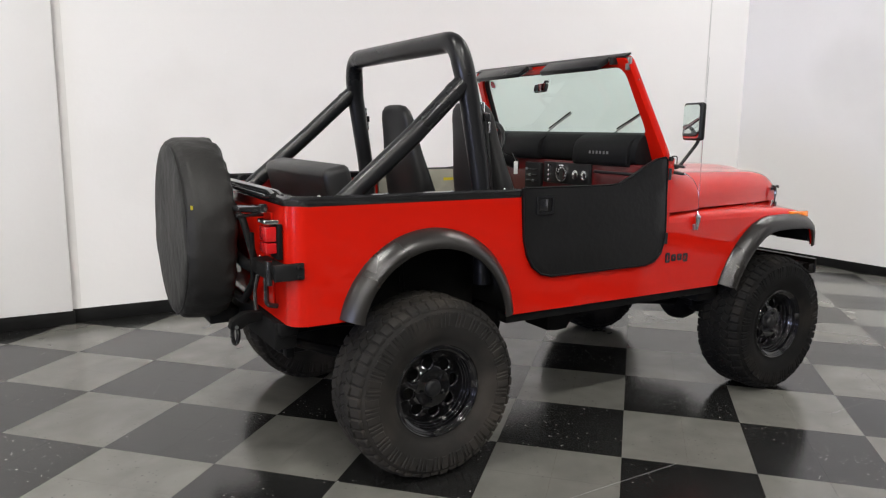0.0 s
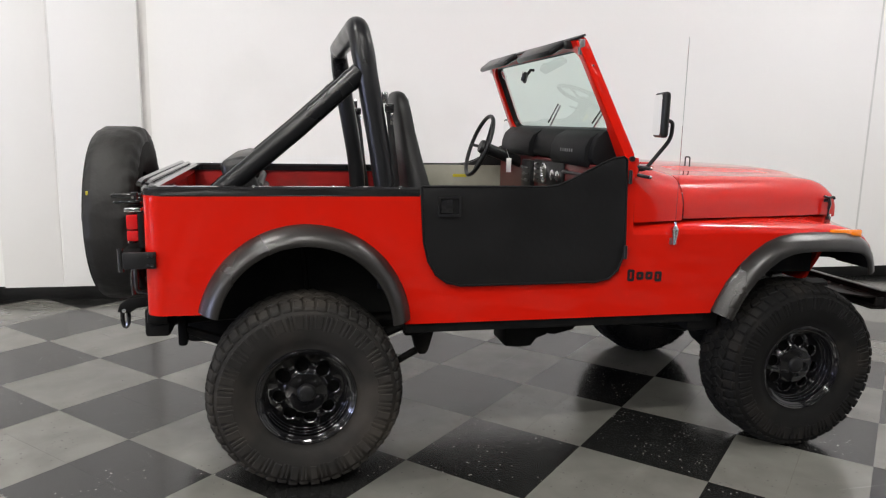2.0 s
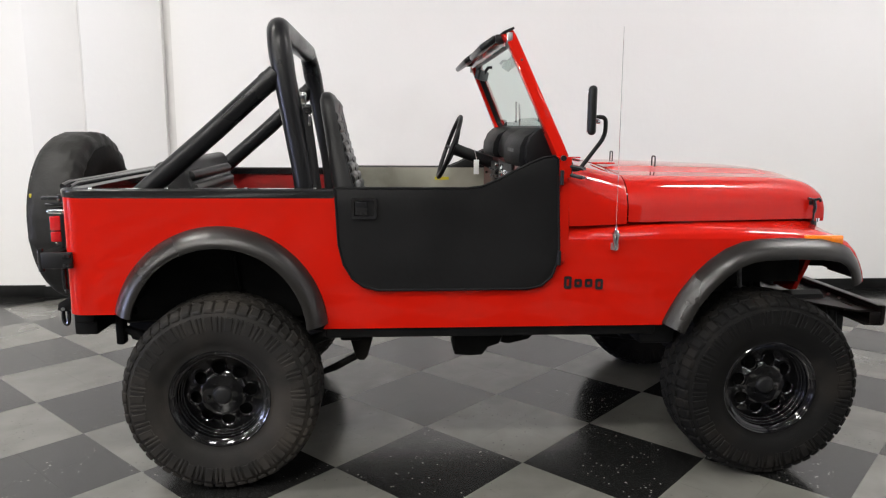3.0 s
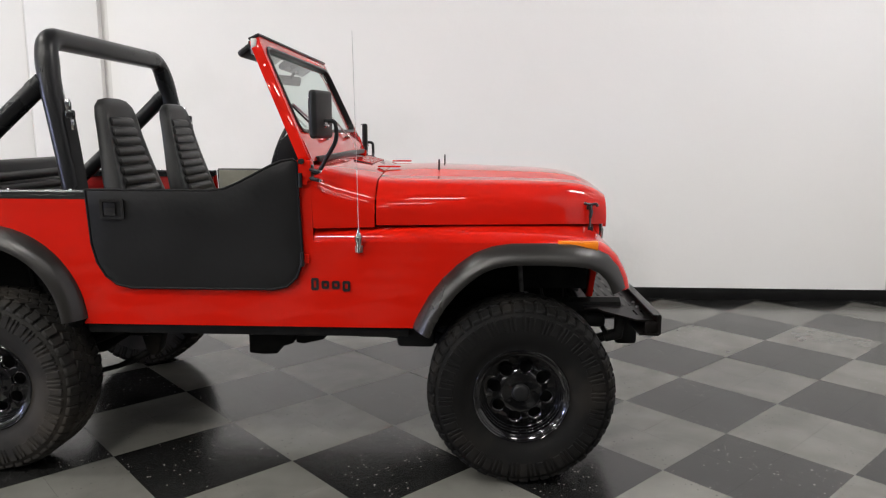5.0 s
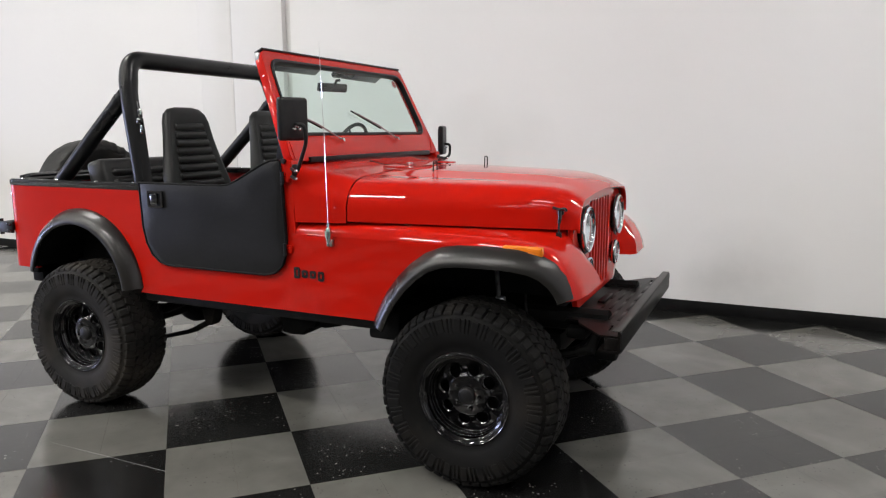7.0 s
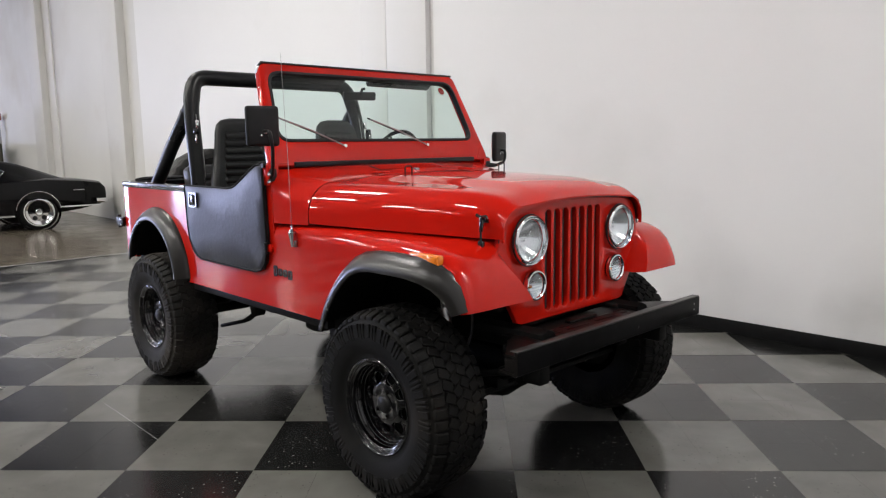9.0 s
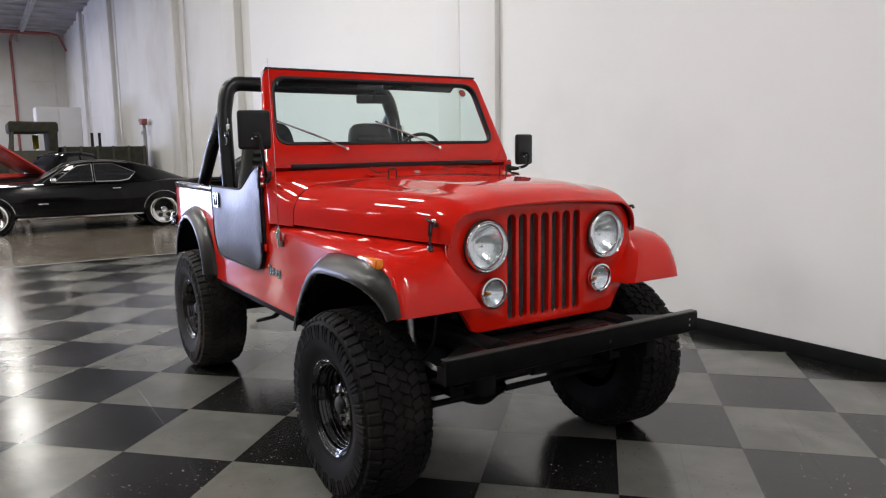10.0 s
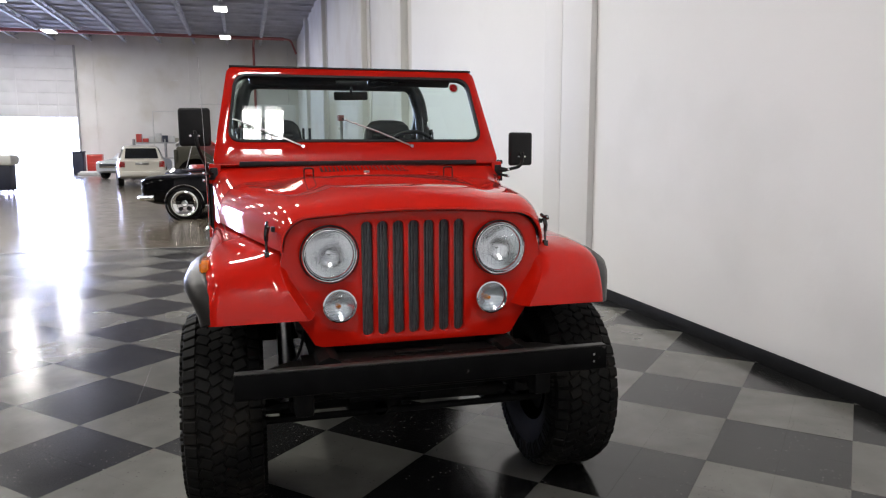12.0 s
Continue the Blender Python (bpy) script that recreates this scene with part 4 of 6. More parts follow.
for s in (-1, 1):
    hl = part("headlight", lathe([(0.1065, 0.004), (0.1085, 0.012), (0.1065, 0.021), (0.102, 0.025), (0.0985, 0.021), (0.0975, 0.014), (0.0955, 0.0225), (0.0935, 0.0235), (0.0915, 0.019), (0.0905, 0.005)], 48, "x", (LX + 0.022, s * HL, 1.098)), CHROME, offroader, "round headlight with a chrome bezel")
    part("reflector", lathe([(0.0, -0.057), (0.018, -0.055), (0.04, -0.045), (0.068, -0.022), (0.089, 0.008)], 40, "x", (LX + 0.016, s * HL, 1.098)), LAMP_BOWL, hl)
    part("lens", lathe([(0.0, 0.034), (0.03, 0.0325), (0.06, 0.027), (0.082, 0.018), (0.0905, 0.01)], 40, "x", (LX + 0.016, s * HL, 1.098)), LENS_GLASS, hl, "ribbed headlight glass")
    for j in range(9):
        yy = -0.068 + j * 0.017
        hh = math.sqrt(0.08 ** 2 - yy ** 2)
        part("flute", tube([(LX + 0.016 + 0.034 - 2.6 * (yy * yy + zz * zz), s * HL + yy, 1.098 + zz) for zz in np.linspace(-hh, hh, 9)], 0.0011, 5), LENS_GLASS, hl)
    part("retainer", lathe([(0.1075, 0.003), (0.1125, 0.007), (0.1115, 0.012), (0.108, 0.011)], 40, "x", (LX + 0.022, s * HL, 1.098)), BLACK_SATIN, hl, "black lamp retainer ring")
    part("bulb_shield", lathe([(0.0, 0.030), (0.008, 0.028), (0.012, 0.018)], 16, "x", (LX - 0.03, s * HL, 1.098)), CHROME, hl)
    pk = part("parking_lamp", lathe([(0.066, 0.0), (0.0685, 0.010), (0.0645, 0.020), (0.059, 0.021), (0.055, 0.016)], 36, "x", (LX + 0.024, s * 0.305, 0.90)), CHROME, offroader, "round clear parking lamp with chrome ring")
    part("bowl", lathe([(0.0, -0.022), (0.03, -0.012), (0.0575, 0.012)], 28, "x", (LX + 0.016, s * 0.305, 0.90)), LAMP_BOWL, pk)
    part("bulb", lathe([(0.0, 0.006), (0.006, 0.004), (0.008, 0.0), (0.006, -0.012)], 14, "x", (LX + 0.006, s * 0.305, 0.892)), AMBER, pk, "amber bulb")
    part("lens", lathe([(0.0, 0.026), (0.035, 0.023), (0.0585, 0.013)], 32, "x", (LX + 0.02, s * 0.305, 0.90)), LENS_GLASS, pk)
    for j in range(6):
        z = 0.90 - 0.033 + j * 0.0132
        h = math.sqrt(max(0.0, 0.050 ** 2 - (z - 0.9) ** 2))
        part("rib", box(LX + 0.036, LX + 0.046 - 6 * (z - 0.9) ** 2, s * 0.305 - h, s * 0.305 + h, z - 0.0022, z + 0.0022, 0.001), LENS_GLASS, pk)

# ---- windscreen ----
WB, WT = Vector((1.450, 0, 1.402)), Vector((1.214, 0, 1.934))
WUP = (WT - WB).normalized()
WN = Vector((WUP.z, 0, -WUP.x))
WL = (WT - WB).length


def ws(u, v, w):
    return WB + WUP * v + Vector((0, u, 0)) + WN * w


def trapeze(v0, v1, h0, h1, r):
    out = []
    c = [(-h0, v0), (h0, v0), (h1, v1), (-h1, v1)]
    for i in range(4):
        p, a, b = Vector(c[i]), Vector(c[i - 1]), Vector(c[(i + 1) % 4])
        s, e = p + (a - p).normalized() * r, p + (b - p).normalized() * r
        for k in range(7):
            t = k / 6
            q = s * (1 - t) ** 2 + p * 2 * t * (1 - t) + e * t ** 2
            out.append((q.x, q.y))
    return out


frame_ws = part("windscreen_frame", plate(trapeze(0.0, WL, 0.797, 0.706, 0.045), [trapeze(0.134, 0.536, 0.713, 0.667, 0.075)], lambda u, v, w: ws(u, v, w - 0.03), 0.045, r=0.008), RED, offroader)
part("seal", plate(trapeze(0.129, 0.541, 0.718, 0.672, 0.08), [trapeze(0.146, 0.524, 0.703, 0.657, 0.07)], lambda u, v, w: ws(u, v, w - 0.012), 0.034, r=0.006), BLACK_SATIN, frame_ws, "black rubber windscreen seal")
bm = bmesh.new()
bm.faces.new([bm.verts.new(ws(u, v, 0.002)) for u, v in trapeze(0.137, 0.532, 0.710, 0.664, 0.07)])
pane = part("pane", bm, GLASS, frame_ws, "green tinted windscreen glass")
pane.visible_shadow = False
part("hinge_seal", box(1.452, 1.475, -0.66, 0.66, 1.398, 1.425, 0.006), BLACK_SATIN, frame_ws)
part("top_seal", plate([(-0.695, WL - 0.002), (0.695, WL - 0.002), (0.695, WL + 0.008), (-0.695, WL + 0.008)], [], lambda u, v, w: ws(u, v, w - 0.03), 0.052, r=0.003), BLACK_SATIN, frame_ws)
for s in (-1, 1):
    part("gusset", plate([(s * 0.70, 0.01), (s * 0.77, 0.01), (s * 0.765, 0.10)], [], lambda u, v, w: ws(u, v, w + 0.015), 0.004), RED, frame_ws)
    h = part("windscreen_hinge", box(1.40, 1.47, s * 0.785 - 0.03, s * 0.785 + 0.03, 1.325, 1.415, 0.008), RED, offroader)
    part("knob", cyl((1.43, s * 0.815, 1.41), (1.43, s * 0.83, 1.41), 0.012, 12), BLACK_SATIN, h)
    part("bracket", box(1.20, 1.225, s * 0.70 - 0.012, s * 0.70 + 0.012, 1.86, 1.925, 0.003), STEEL, frame_ws)
    for v in (0.15, 0.30, 0.45):
        q = ws(s * (0.784 - 0.08 * v / WL), v, -0.005)
        part("screw", lathe([(0, -0.006), (0.006, -0.004), (0.008, 0)], 8, "y", q) if s < 0 else lathe([(0, 0.006), (0.006, 0.004), (0.008, 0)], 8, "y", q), CHROME, frame_ws)
for y0, y1 in ((-0.322, -0.685), (0.285, -0.085)):
    wp = part("wiper", tube([ws(y0, 0.10, 0.03), ws(y0 + (y1 - y0) * 0.5, 0.185, 0.034), ws(y1, 0.262, 0.026)], 0.0042, 8), STEEL, frame_ws, "windscreen wiper with a black blade")
    part("pivot", cyl(ws(y0, 0.095, 0.0), ws(y0, 0.095, 0.04), 0.010, 12), CHROME, wp)
    part("blade", tube([ws(y0 + (y1 - y0) * 0.35, 0.170, 0.016), ws(y1 - 0.01, 0.275, 0.014)], 0.0045, 6), BLACK_SATIN, wp)
part("sticker", plate(ring2(0.585, 0.485, 0.024, 20), [], lambda u, v, w: ws(u, v, w - 0.004), 0.003), TAIL, frame_ws, "small round red inspection sticker")
part("sticker_ring", plate(ring2(0.585, 0.485, 0.030, 20), [ring2(0.585, 0.485, 0.0245, 20)], lambda u, v, w: ws(u, v, w - 0.004), 0.003), WHITE_TAG, frame_ws)
rv = part("rear_view_mirror", box(-0.011, 0.011, -0.10, 0.10, -0.025, 0.025, 0.010, m=pose(1.185, -0.02, 1.795, 0, 12, -20)), BLACK_SATIN, offroader, "black interior rear-view mirror")
part("mirror_glass", box(-0.0145, -0.0125, -0.097, 0.097, -0.022, 0.022, m=pose(1.185, -0.02, 1.795, 0, 12, -20)), MIRROR, rv)
part("stalk", tube([(1.19, -0.02, 1.80), (1.215, -0.02, 1.835), (1.235, -0.02, 1.835)], 0.008, 8), BLACK_SATIN, rv)
for s in (-1, 1):
    bm = box(-0.046, 0.046, -0.25, 0.25, -0.016, 0.016, 0.013, m=pose(1.140, s * 0.34, 1.892, 0, -34, 0))
    v = part("sun_visor", jitter(jitter(bm, 0.012, 5), 0.006, 22), VINYL, offroader, "black padded sun visor folded up")
    part("visor_rod", cyl((1.178, s * 0.07, 1.914), (1.178, s * 0.63, 1.914), 0.007, 8), STEEL, v)
    part("clip", box(1.165, 1.20, s * 0.62 - 0.015, s * 0.62 + 0.015, 1.89, 1.925, 0.004), BLACK_SATIN, v)

# ---- half doors ----
DOOR = [(0.486, 1.284), (0.80, 1.284), (1.03, 1.284), (1.09, 1.291), (1.15, 1.316), (1.29, 1.388), (1.345, 1.411), (1.395, 1.418), (1.408, 1.405), (1.416, 1.20), (1.424, 1.03), (1.417, 0.965),
        (1.397, 0.908), (1.353, 0.869), (1.29, 0.855), (0.66, 0.855), (0.60, 0.870), (0.552, 0.906), (0.517, 0.966), (0.497, 1.05)]
for s in (-1, 1):
    dbm = plate(DOOR, [], lambda u, v, w: (u, -0.821 + w, v), 0.034, r=0.010)
    bmesh.ops.subdivide_edges(dbm, edges=[e for e in dbm.edges if e.calc_length() > 0.12], cuts=2, use_grid_fill=True)
    d = part("half_door", dbm if s < 0 else mirror_y(dbm), DOOR_VINYL, offroader, "black vinyl soft half door", 45)
    part("inner_panel", box(0.50, 1.40, s * 0.783 - 0.003, s * 0.783 + 0.003, 0.87, 1.280, 0.002), KHAKI, d, "khaki inner door panel")
    part("piping", tube([(x, s * 0.819, z) for x, z in DOOR + DOOR[:1]], 0.0055, 8), PAD, d)
    hd = part("door_handle", plate(rrect(0.551, 0.656, 1.157, 1.246, 0.010), [rrect(0.563, 0.644, 1.169, 1.234, 0.006)], lambda u, v, w: (u, s * (0.821 + w), v), 0.010), BLACK_GLOSS, d, "recessed black paddle handle")
    part("paddle", box(0.567, 0.618, s * 0.826 - 0.003, s * 0.826 + 0.003, 1.173, 1.230, 0.002), BLACK_GLOSS, hd)
    for z in (0.99, 1.33):
        part("door_hinge", box(1.408, 1.452, s * 0.806 - 0.010, s * 0.806 + 0.010, z - 0.020, z + 0.020, 0.005), RED, offroader)
        part("hinge_pin", cyl((1.425, s * 0.827, z - 0.03), (1.425, s * 0.827, z + 0.03), 0.008, 10), BLACK_SATIN, offroader)
    # dark raised emblem on the cowl side
    for x0, x1, z0, z1 in ((1.455, 1.488, 0.850, 0.905), (1.500, 1.534, 0.856, 0.893), (1.546, 1.580, 0.856, 0.893), (1.592, 1.626, 0.846, 0.893)):
        part("emblem", plate(rrect(x0, x1, z0, z1, 0.008, 3), [rrect(x0 + 0.011, x1 - 0.011, z0 + 0.012, z1 - 0.012, 0.003, 3)], lambda u, v, w, s=s: (u, s * (0.8005 + w), v), 0.005), BLACK_GLOSS, offroader)
part("label", box(0.99, 1.08, 0.7775, 0.7795, 1.203, 1.222), YELLOW, offroader, "yellow warning label inside the door")

# ---- mirrors, antenna ----
def wing_mirror(s, c, base):
    bm = box(-0.018, 0.016, -0.081, 0.081, -0.097, 0.097, 0.0155, segments=4)
    bm.transform(pose(*c, 0, 0, 15 * s))
    h = part("wing_mirror", bm, BLACK_SATIN, offroader, "black rectangular wing mirror on a bent arm")
    g = plate(rrect(-0.070, 0.070, -0.086, 0.086, 0.022), [], lambda u, v, w: (-0.0185 - w, u, v), 0.002)
    g.transform(pose(*c, 0, 0, 15 * s))
    part("mirror_glass", g, MIRROR, h)
    x, y, z = c
    part("arm", tube(smooth_path([base, (base[0] + 0.045, base[1] + s * 0.02, base[2] - 0.005), (x + 0.062, y - s * 0.015, z - 0.10), (x + 0.058, y - s * 0.005, z - 0.025), (x + 0.01, y, z - 0.025)], 0.04), 0.009, 10), BLACK_SATIN, h)
    part("foot", box(base[0] - 0.025, base[0] + 0.02, base[1] - 0.02, base[1] + 0.02, base[2] - 0.035, base[2] + 0.03, 0.006), BLACK_SATIN, h)
    for dz in (-0.025, 0.012):
        q = (base[0] + 0.055, base[1] + s * 0.05, base[2] + dz - 0.01)
        part("bracket_arm", tube([(base[0], base[1] + s * 0.012, base[2] + dz), q], 0.008, 8), BLACK_SATIN, h)
        part("bracket_bolt", lathe([(0, 0.008), (0.007, 0.005), (0.008, -0.004)], 10, "x", (q[0] + 0.004, q[1], q[2])), CHROME, h)
    for k in range(3):
        part("bolt", lathe([(0, 0.012), (0.006, 0.010), (0.008, 0)], 8, "x", (x + 0.017, y - 0.02 + 0.02 * k, z - 0.045 + 0.012 * (k % 2))), CHROME, h)


wing_mirror(-1, (1.53, -0.872, 1.603), (1.455, -0.79, 1.365))
wing_mirror(1, (1.43, 0.945, 1.485), (1.455, 0.79, 1.365))
ant = part("antenna", lathe([(0.007, -0.02), (0.011, 0.0), (0.0195, 0.048), (0.021, 0.053), (0.014, 0.057), (0.010, 0.066), (0.005, 0.069), (0.004, 0.085)], 16, "z", (1.668, -0.818, 1.040)), CHROME, offroader, "chrome antenna base with a thin whip")
part("whip", tube([(1.668, -0.818, 1.10), (1.664, -0.822, 1.5), (1.657, -0.832, 1.94)], [0.0016, 0.0013, 0.0009], 6), CHROME, ant)
part("foot", box(1.652, 1.684, -0.815, -0.800, 1.020, 1.050, 0.003), STEEL, ant)

# ---- roll bar ----
HW = 0.615
main = smooth_path([(0.365, -HW - 0.055, 0.82), (0.355, -HW - 0.05, 1.26), (0.268, -HW - 0.034, 1.76), (0.238, -HW + 0.012, 1.946), (0.238, HW - 0.05, 1.946), (0.268, HW + 0.008, 1.76), (0.355, HW + 0.025, 1.26), (0.365, HW + 0.03, 0.82)], 0.15, 9)
radii = [0.047 + 0.003 * (abs(p.y) < 0.5 and p.z > 1.8) + 0.005 * math.exp(-((p.z - 1.83) / 0.07) ** 2) * (abs(p.y) > 0.5) + 0.0015 * math.sin(p.y * 14 + p.z * 11) for p in main]
bar = part("roll_bar", tube(main, radii, 18), VINYL, offroader, "padded black vinyl roll bar with rear braces")
for s in (-1, 1):
    out = 0.022 if s < 0 else 0.0
    part("brace", tube([(0.240, s * (HW + 0.008 + out), 1.750), (-0.02, s * (HW + 0.025 + out), 1.515), (-0.42, s * (HW + 0.04), 1.175), (-0.48, s * (HW + 0.04), 1.12)], 0.043, 16), VINYL, bar)
    part("cuff", tube([(0.212, s * (HW + 0.0105 + out), 1.725), (0.192, s * (HW + 0.0115 + out), 1.707)], 0.0452, 16), VINYL, bar)
    part("zipper", tube([(q.x + 0.046, q.y - s * 0.006, q.z) for q in (main if s > 0 else list(reversed(main)))[-14:-1]], 0.003, 6), STEEL, bar)
    b = part("belt_anchor", box(0.335, 0.360, s * 0.655 - 0.010, s * 0.655 + 0.012, 1.625, 1.675, 0.005), CHROME, offroader, "chrome seat belt anchor")
    part("guide", box(0.345, 0.385, s * 0.672 - 0.012, s * 0.672 + 0.012, 1.585, 1.625, 0.008), BLACK_GLOSS, b)
    part("strap", tube([(0.362, s * 0.672, 1.60), (0.40, s * 0.675, 1.28), (0.44, s * 0.67, 1.0)], 0.022, 8, flat=0.12), BLACK_SATIN, b)
    part("buckle", box(0.368, 0.382, s * 0.674 - 0.005, s * 0.674 + 0.005, 1.535, 1.585, 0.003), CHROME, b)


# ---- seats ----
def seat(y, dx=0.0):
    st = part("front_seat", box(0.52 + dx, 1.0 + dx, y - 0.24, y + 0.24, 0.86, 1.02, 0.05, segments=3), SEAT_VINYL, offroader, "black vinyl high-back bucket seat with pleats")
    rings = []
    shape = ((0.605, 0.95, 0.240, 0.098), (0.588, 1.05, 0.248, 0.088), (0.560, 1.18, 0.248, 0.075), (0.528, 1.30, 0.230, 0.063), (0.502, 1.42, 0.198, 0.054), (0.482, 1.52, 0.176, 0.048),
             (0.467, 1.60, 0.163, 0.044), (0.457, 1.645, 0.147, 0.038), (0.451, 1.675, 0.113, 0.026), (0.449, 1.685, 0.06, 0.012))
    for x, z, w, d in shape:
        ring = []
        for k in range(28):
            a = 2 * math.pi * k / 28
            c, s = math.cos(a), math.sin(a)
            hollow = 0.024 * max(0.0, 1 - (abs(s) / 0.86) ** 4) if c > 0 and z < 1.63 else 0.0
            ring.append((x + dx + d * math.copysign(abs(c) ** 0.6, c) - hollow, y + w * math.copysign(abs(s) ** 0.55, s), z + (-0.02 * c if z < 1.6 else 0)))
        rings.append(ring)
    part("backrest", loft(rings), SEAT_VINYL, st, "", 50)
    heights = [q[1] for q in shape]
    for k in range(13):
        z = 1.03 + k * 0.0455
        x = dx + float(np.interp(z + 0.02, heights, [q[0] + q[3] for q in shape])) - 0.038
        w = 0.178 if z < 1.25 else 0.178 - (z - 1.25) * 0.17
        part("pleat", tube([(x - 0.018, y - w, z), (x + 0.006, y - w + 0.02, z), (x + 0.008, y, z), (x + 0.006, y + w - 0.02, z), (x - 0.018, y + w, z)], [0.010, 0.0255, 0.0265, 0.0255, 0.010], 10, flat=0.85), SEAT_VINYL, st)
    for k in range(6):
        x = dx + 0.70 + k * 0.052
        part("pleat", tube([(x, y - 0.16, 1.012), (x, y, 1.018), (x, y + 0.16, 1.012)], 0.025, 10), SEAT_VINYL, st)
    part("seat_base", box(0.56 + dx, 0.94 + dx, y - 0.18, y + 0.18, 0.80, 0.87, 0.01), BLACK_SATIN, st)


seat(-0.42, -0.018)
seat(0.345, -0.05)
bench = part("rear_bench", box(-0.22, 0.22, -0.48, 0.48, 0.90, 1.05, 0.05, segments=3), SEAT_VINYL, offroader, "black vinyl rear bench seat with pleats")
bm = box(-0.068, 0.068, -0.455, 0.455, -0.22, 0.22, 0.036, m=pose(-0.242, -0.01, 1.163, 0, -14, 0), segments=3)
part("backrest", bm, SEAT_VINYL, bench)
for k in range(5):
    z = 1.06 + k * 0.06
    x = -0.242 - (z - 1.163) * 0.24 + 0.062
    part("pleat", tube([(x - 0.015, -0.40, z), (x, -0.38, z), (x, 0.38, z), (x - 0.015, 0.40, z)], [0.012, 0.026, 0.026, 0.012], 10), SEAT_VINYL, bench)

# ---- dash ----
dash = part("dashboard", box(1.30, 1.345, -0.75, 0.75, 1.03, 1.373, 0.006), RED_DASH_SHADED, offroader, "red steel dashboard with round gauges")
def pad_slice(y0, y1, out, low):
    """One stretch of the padded dash top, pushed out and hung lower by the given amounts."""
    return plate([(1.33, 1.372 - low), (1.302 - out, 1.380 - low), (1.292 - out, 1.404 - low), (1.296 - out, 1.452), (1.312 - out * 0.8, 1.495), (1.345, 1.526), (1.372, 1.536), (1.396, 1.49), (1.43, 1.41), (1.43, 1.372 - low)], [],
                 lambda u, v, w: (u, y0 + w, v), y1 - y0, r=0.010)


pad = part("crash_pad", pad_slice(-0.70, 0.72, 0.0, 0.0), PAD, offroader, "thick black padded dash top under the windscreen")
part("passenger_pad", pad_slice(-0.66, -0.22, 0.022, 0.018), PAD, pad)
part("hood_pad", pad_slice(0.10, 0.52, 0.030, 0.004), PAD, pad)
for k in range(6):
    part("badge_bar", box(1.2685, 1.2705, -0.52 + 0.028 * k, -0.506 + 0.028 * k, 1.424, 1.440), BADGE, pad)
part("gauge_panel", box(1.285, 1.302, -0.37, 0.06, 1.235, 1.362, 0.006), BLACK_SATIN, dash, "black gauge panel")
for y, z, r in ((-0.125, 1.298, 0.052), (-0.25, 1.295, 0.027), (-0.325, 1.295, 0.027)):
    g = part("gauge", lathe([(r, 0.0), (r, -0.012), (r * 0.86, -0.014), (r * 0.84, -0.006)], 28, "x", (1.285, y, z)), CHROME, dash, "round chrome-ringed gauge")
    part("dial", lathe([(0, -0.007), (r * 0.85, -0.006)], 24, "x", (1.285, y, z)), BLACK_GLOSS, g)
    for k in range(8):
        a = math.pi * (0.1 + 0.2 * k) * 0.75
        part("mark", box(1.2755, 1.277, y + r * 0.66 * math.cos(a) - 0.002, y + r * 0.66 * math.cos(a) + 0.002, z + r * 0.66 * math.sin(a) - 0.004, z + r * 0.66 * math.sin(a) + 0.004), WHITE_TAG, g)
part("grab_bar", tube(smooth_path([(1.30, -0.70, 1.325), (1.265, -0.68, 1.325), (1.265, -0.42, 1.325), (1.30, -0.40, 1.325)], 0.02), 0.009, 8), BLACK_SATIN, dash)
for y, z in ((-0.02, 1.255), (-0.02, 1.283), (-0.02, 1.311), (-0.02, 1.339), (0.12, 1.245), (0.5, 1.27)):
    part("knob", lathe([(0.0, -0.026), (0.008, -0.024), (0.009, -0.012), (0.005, -0.008), (0.005, 0)], 12, "x", (1.285 if y < 0.06 else 1.30, y, z)), CHROME, dash)
heater = part("heater_panel", box(1.272, 1.302, 0.075, 0.235, 1.19, 1.352, 0.008), BLACK_SATIN, dash, "black heater control panel")
for z in (1.235, 1.27, 1.305):
    part("slider", box(1.266, 1.272, 0.10, 0.21, z, z + 0.006, 0.001), BLACK_GLOSS, heater)
    part("slider_knob", box(1.260, 1.270, 0.13 + (z - 1.235), 0.145 + (z - 1.235), z - 0.005, z + 0.011, 0.002), BADGE, heater)
part("glove_box", box(1.296, 1.301, -0.66, -0.42, 1.08, 1.24, 0.002), RED_DASH_SHADED, dash)
SW = Matrix.Translation((1.05, 0.365, 1.42)) @ Matrix.Rotation(radians(-70), 4, "Y")
swm = tube([(0.182 * math.cos(a), 0.182 * math.sin(a), 0) for a in np.linspace(0, 2 * math.pi, 41)], 0.012, 10)
swm.transform(SW)
sw = part("steering_wheel", swm, BLACK_SATIN, offroader, "black three-spoke steering wheel")
for a in (90, 210, 330):
    sp = tube([(0, 0, -0.035), (0.09 * math.cos(radians(a)), 0.09 * math.sin(radians(a)), -0.02), (0.178 * math.cos(radians(a)), 0.178 * math.sin(radians(a)), 0)], 0.011, 8, flat=0.6)
    sp.transform(SW)
    part("spoke", sp, BLACK_SATIN, sw)
hb = lathe([(0, 0.0), (0.035, -0.004), (0.042, -0.02), (0.03, -0.06)], 20, "z")
hb.transform(SW)
part("horn_button", hb, BLACK_SATIN, sw)
part("column", tube([SW @ Vector((0, 0, -0.04)), SW @ Vector((0, 0, -0.32))], 0.034, 14), BLACK_SATIN, sw)
part("turn_lever", tube([SW @ Vector((0, 0.03, -0.07)), SW @ Vector((0.02, 0.15, -0.06))], 0.006, 8), BLACK_SATIN, sw)
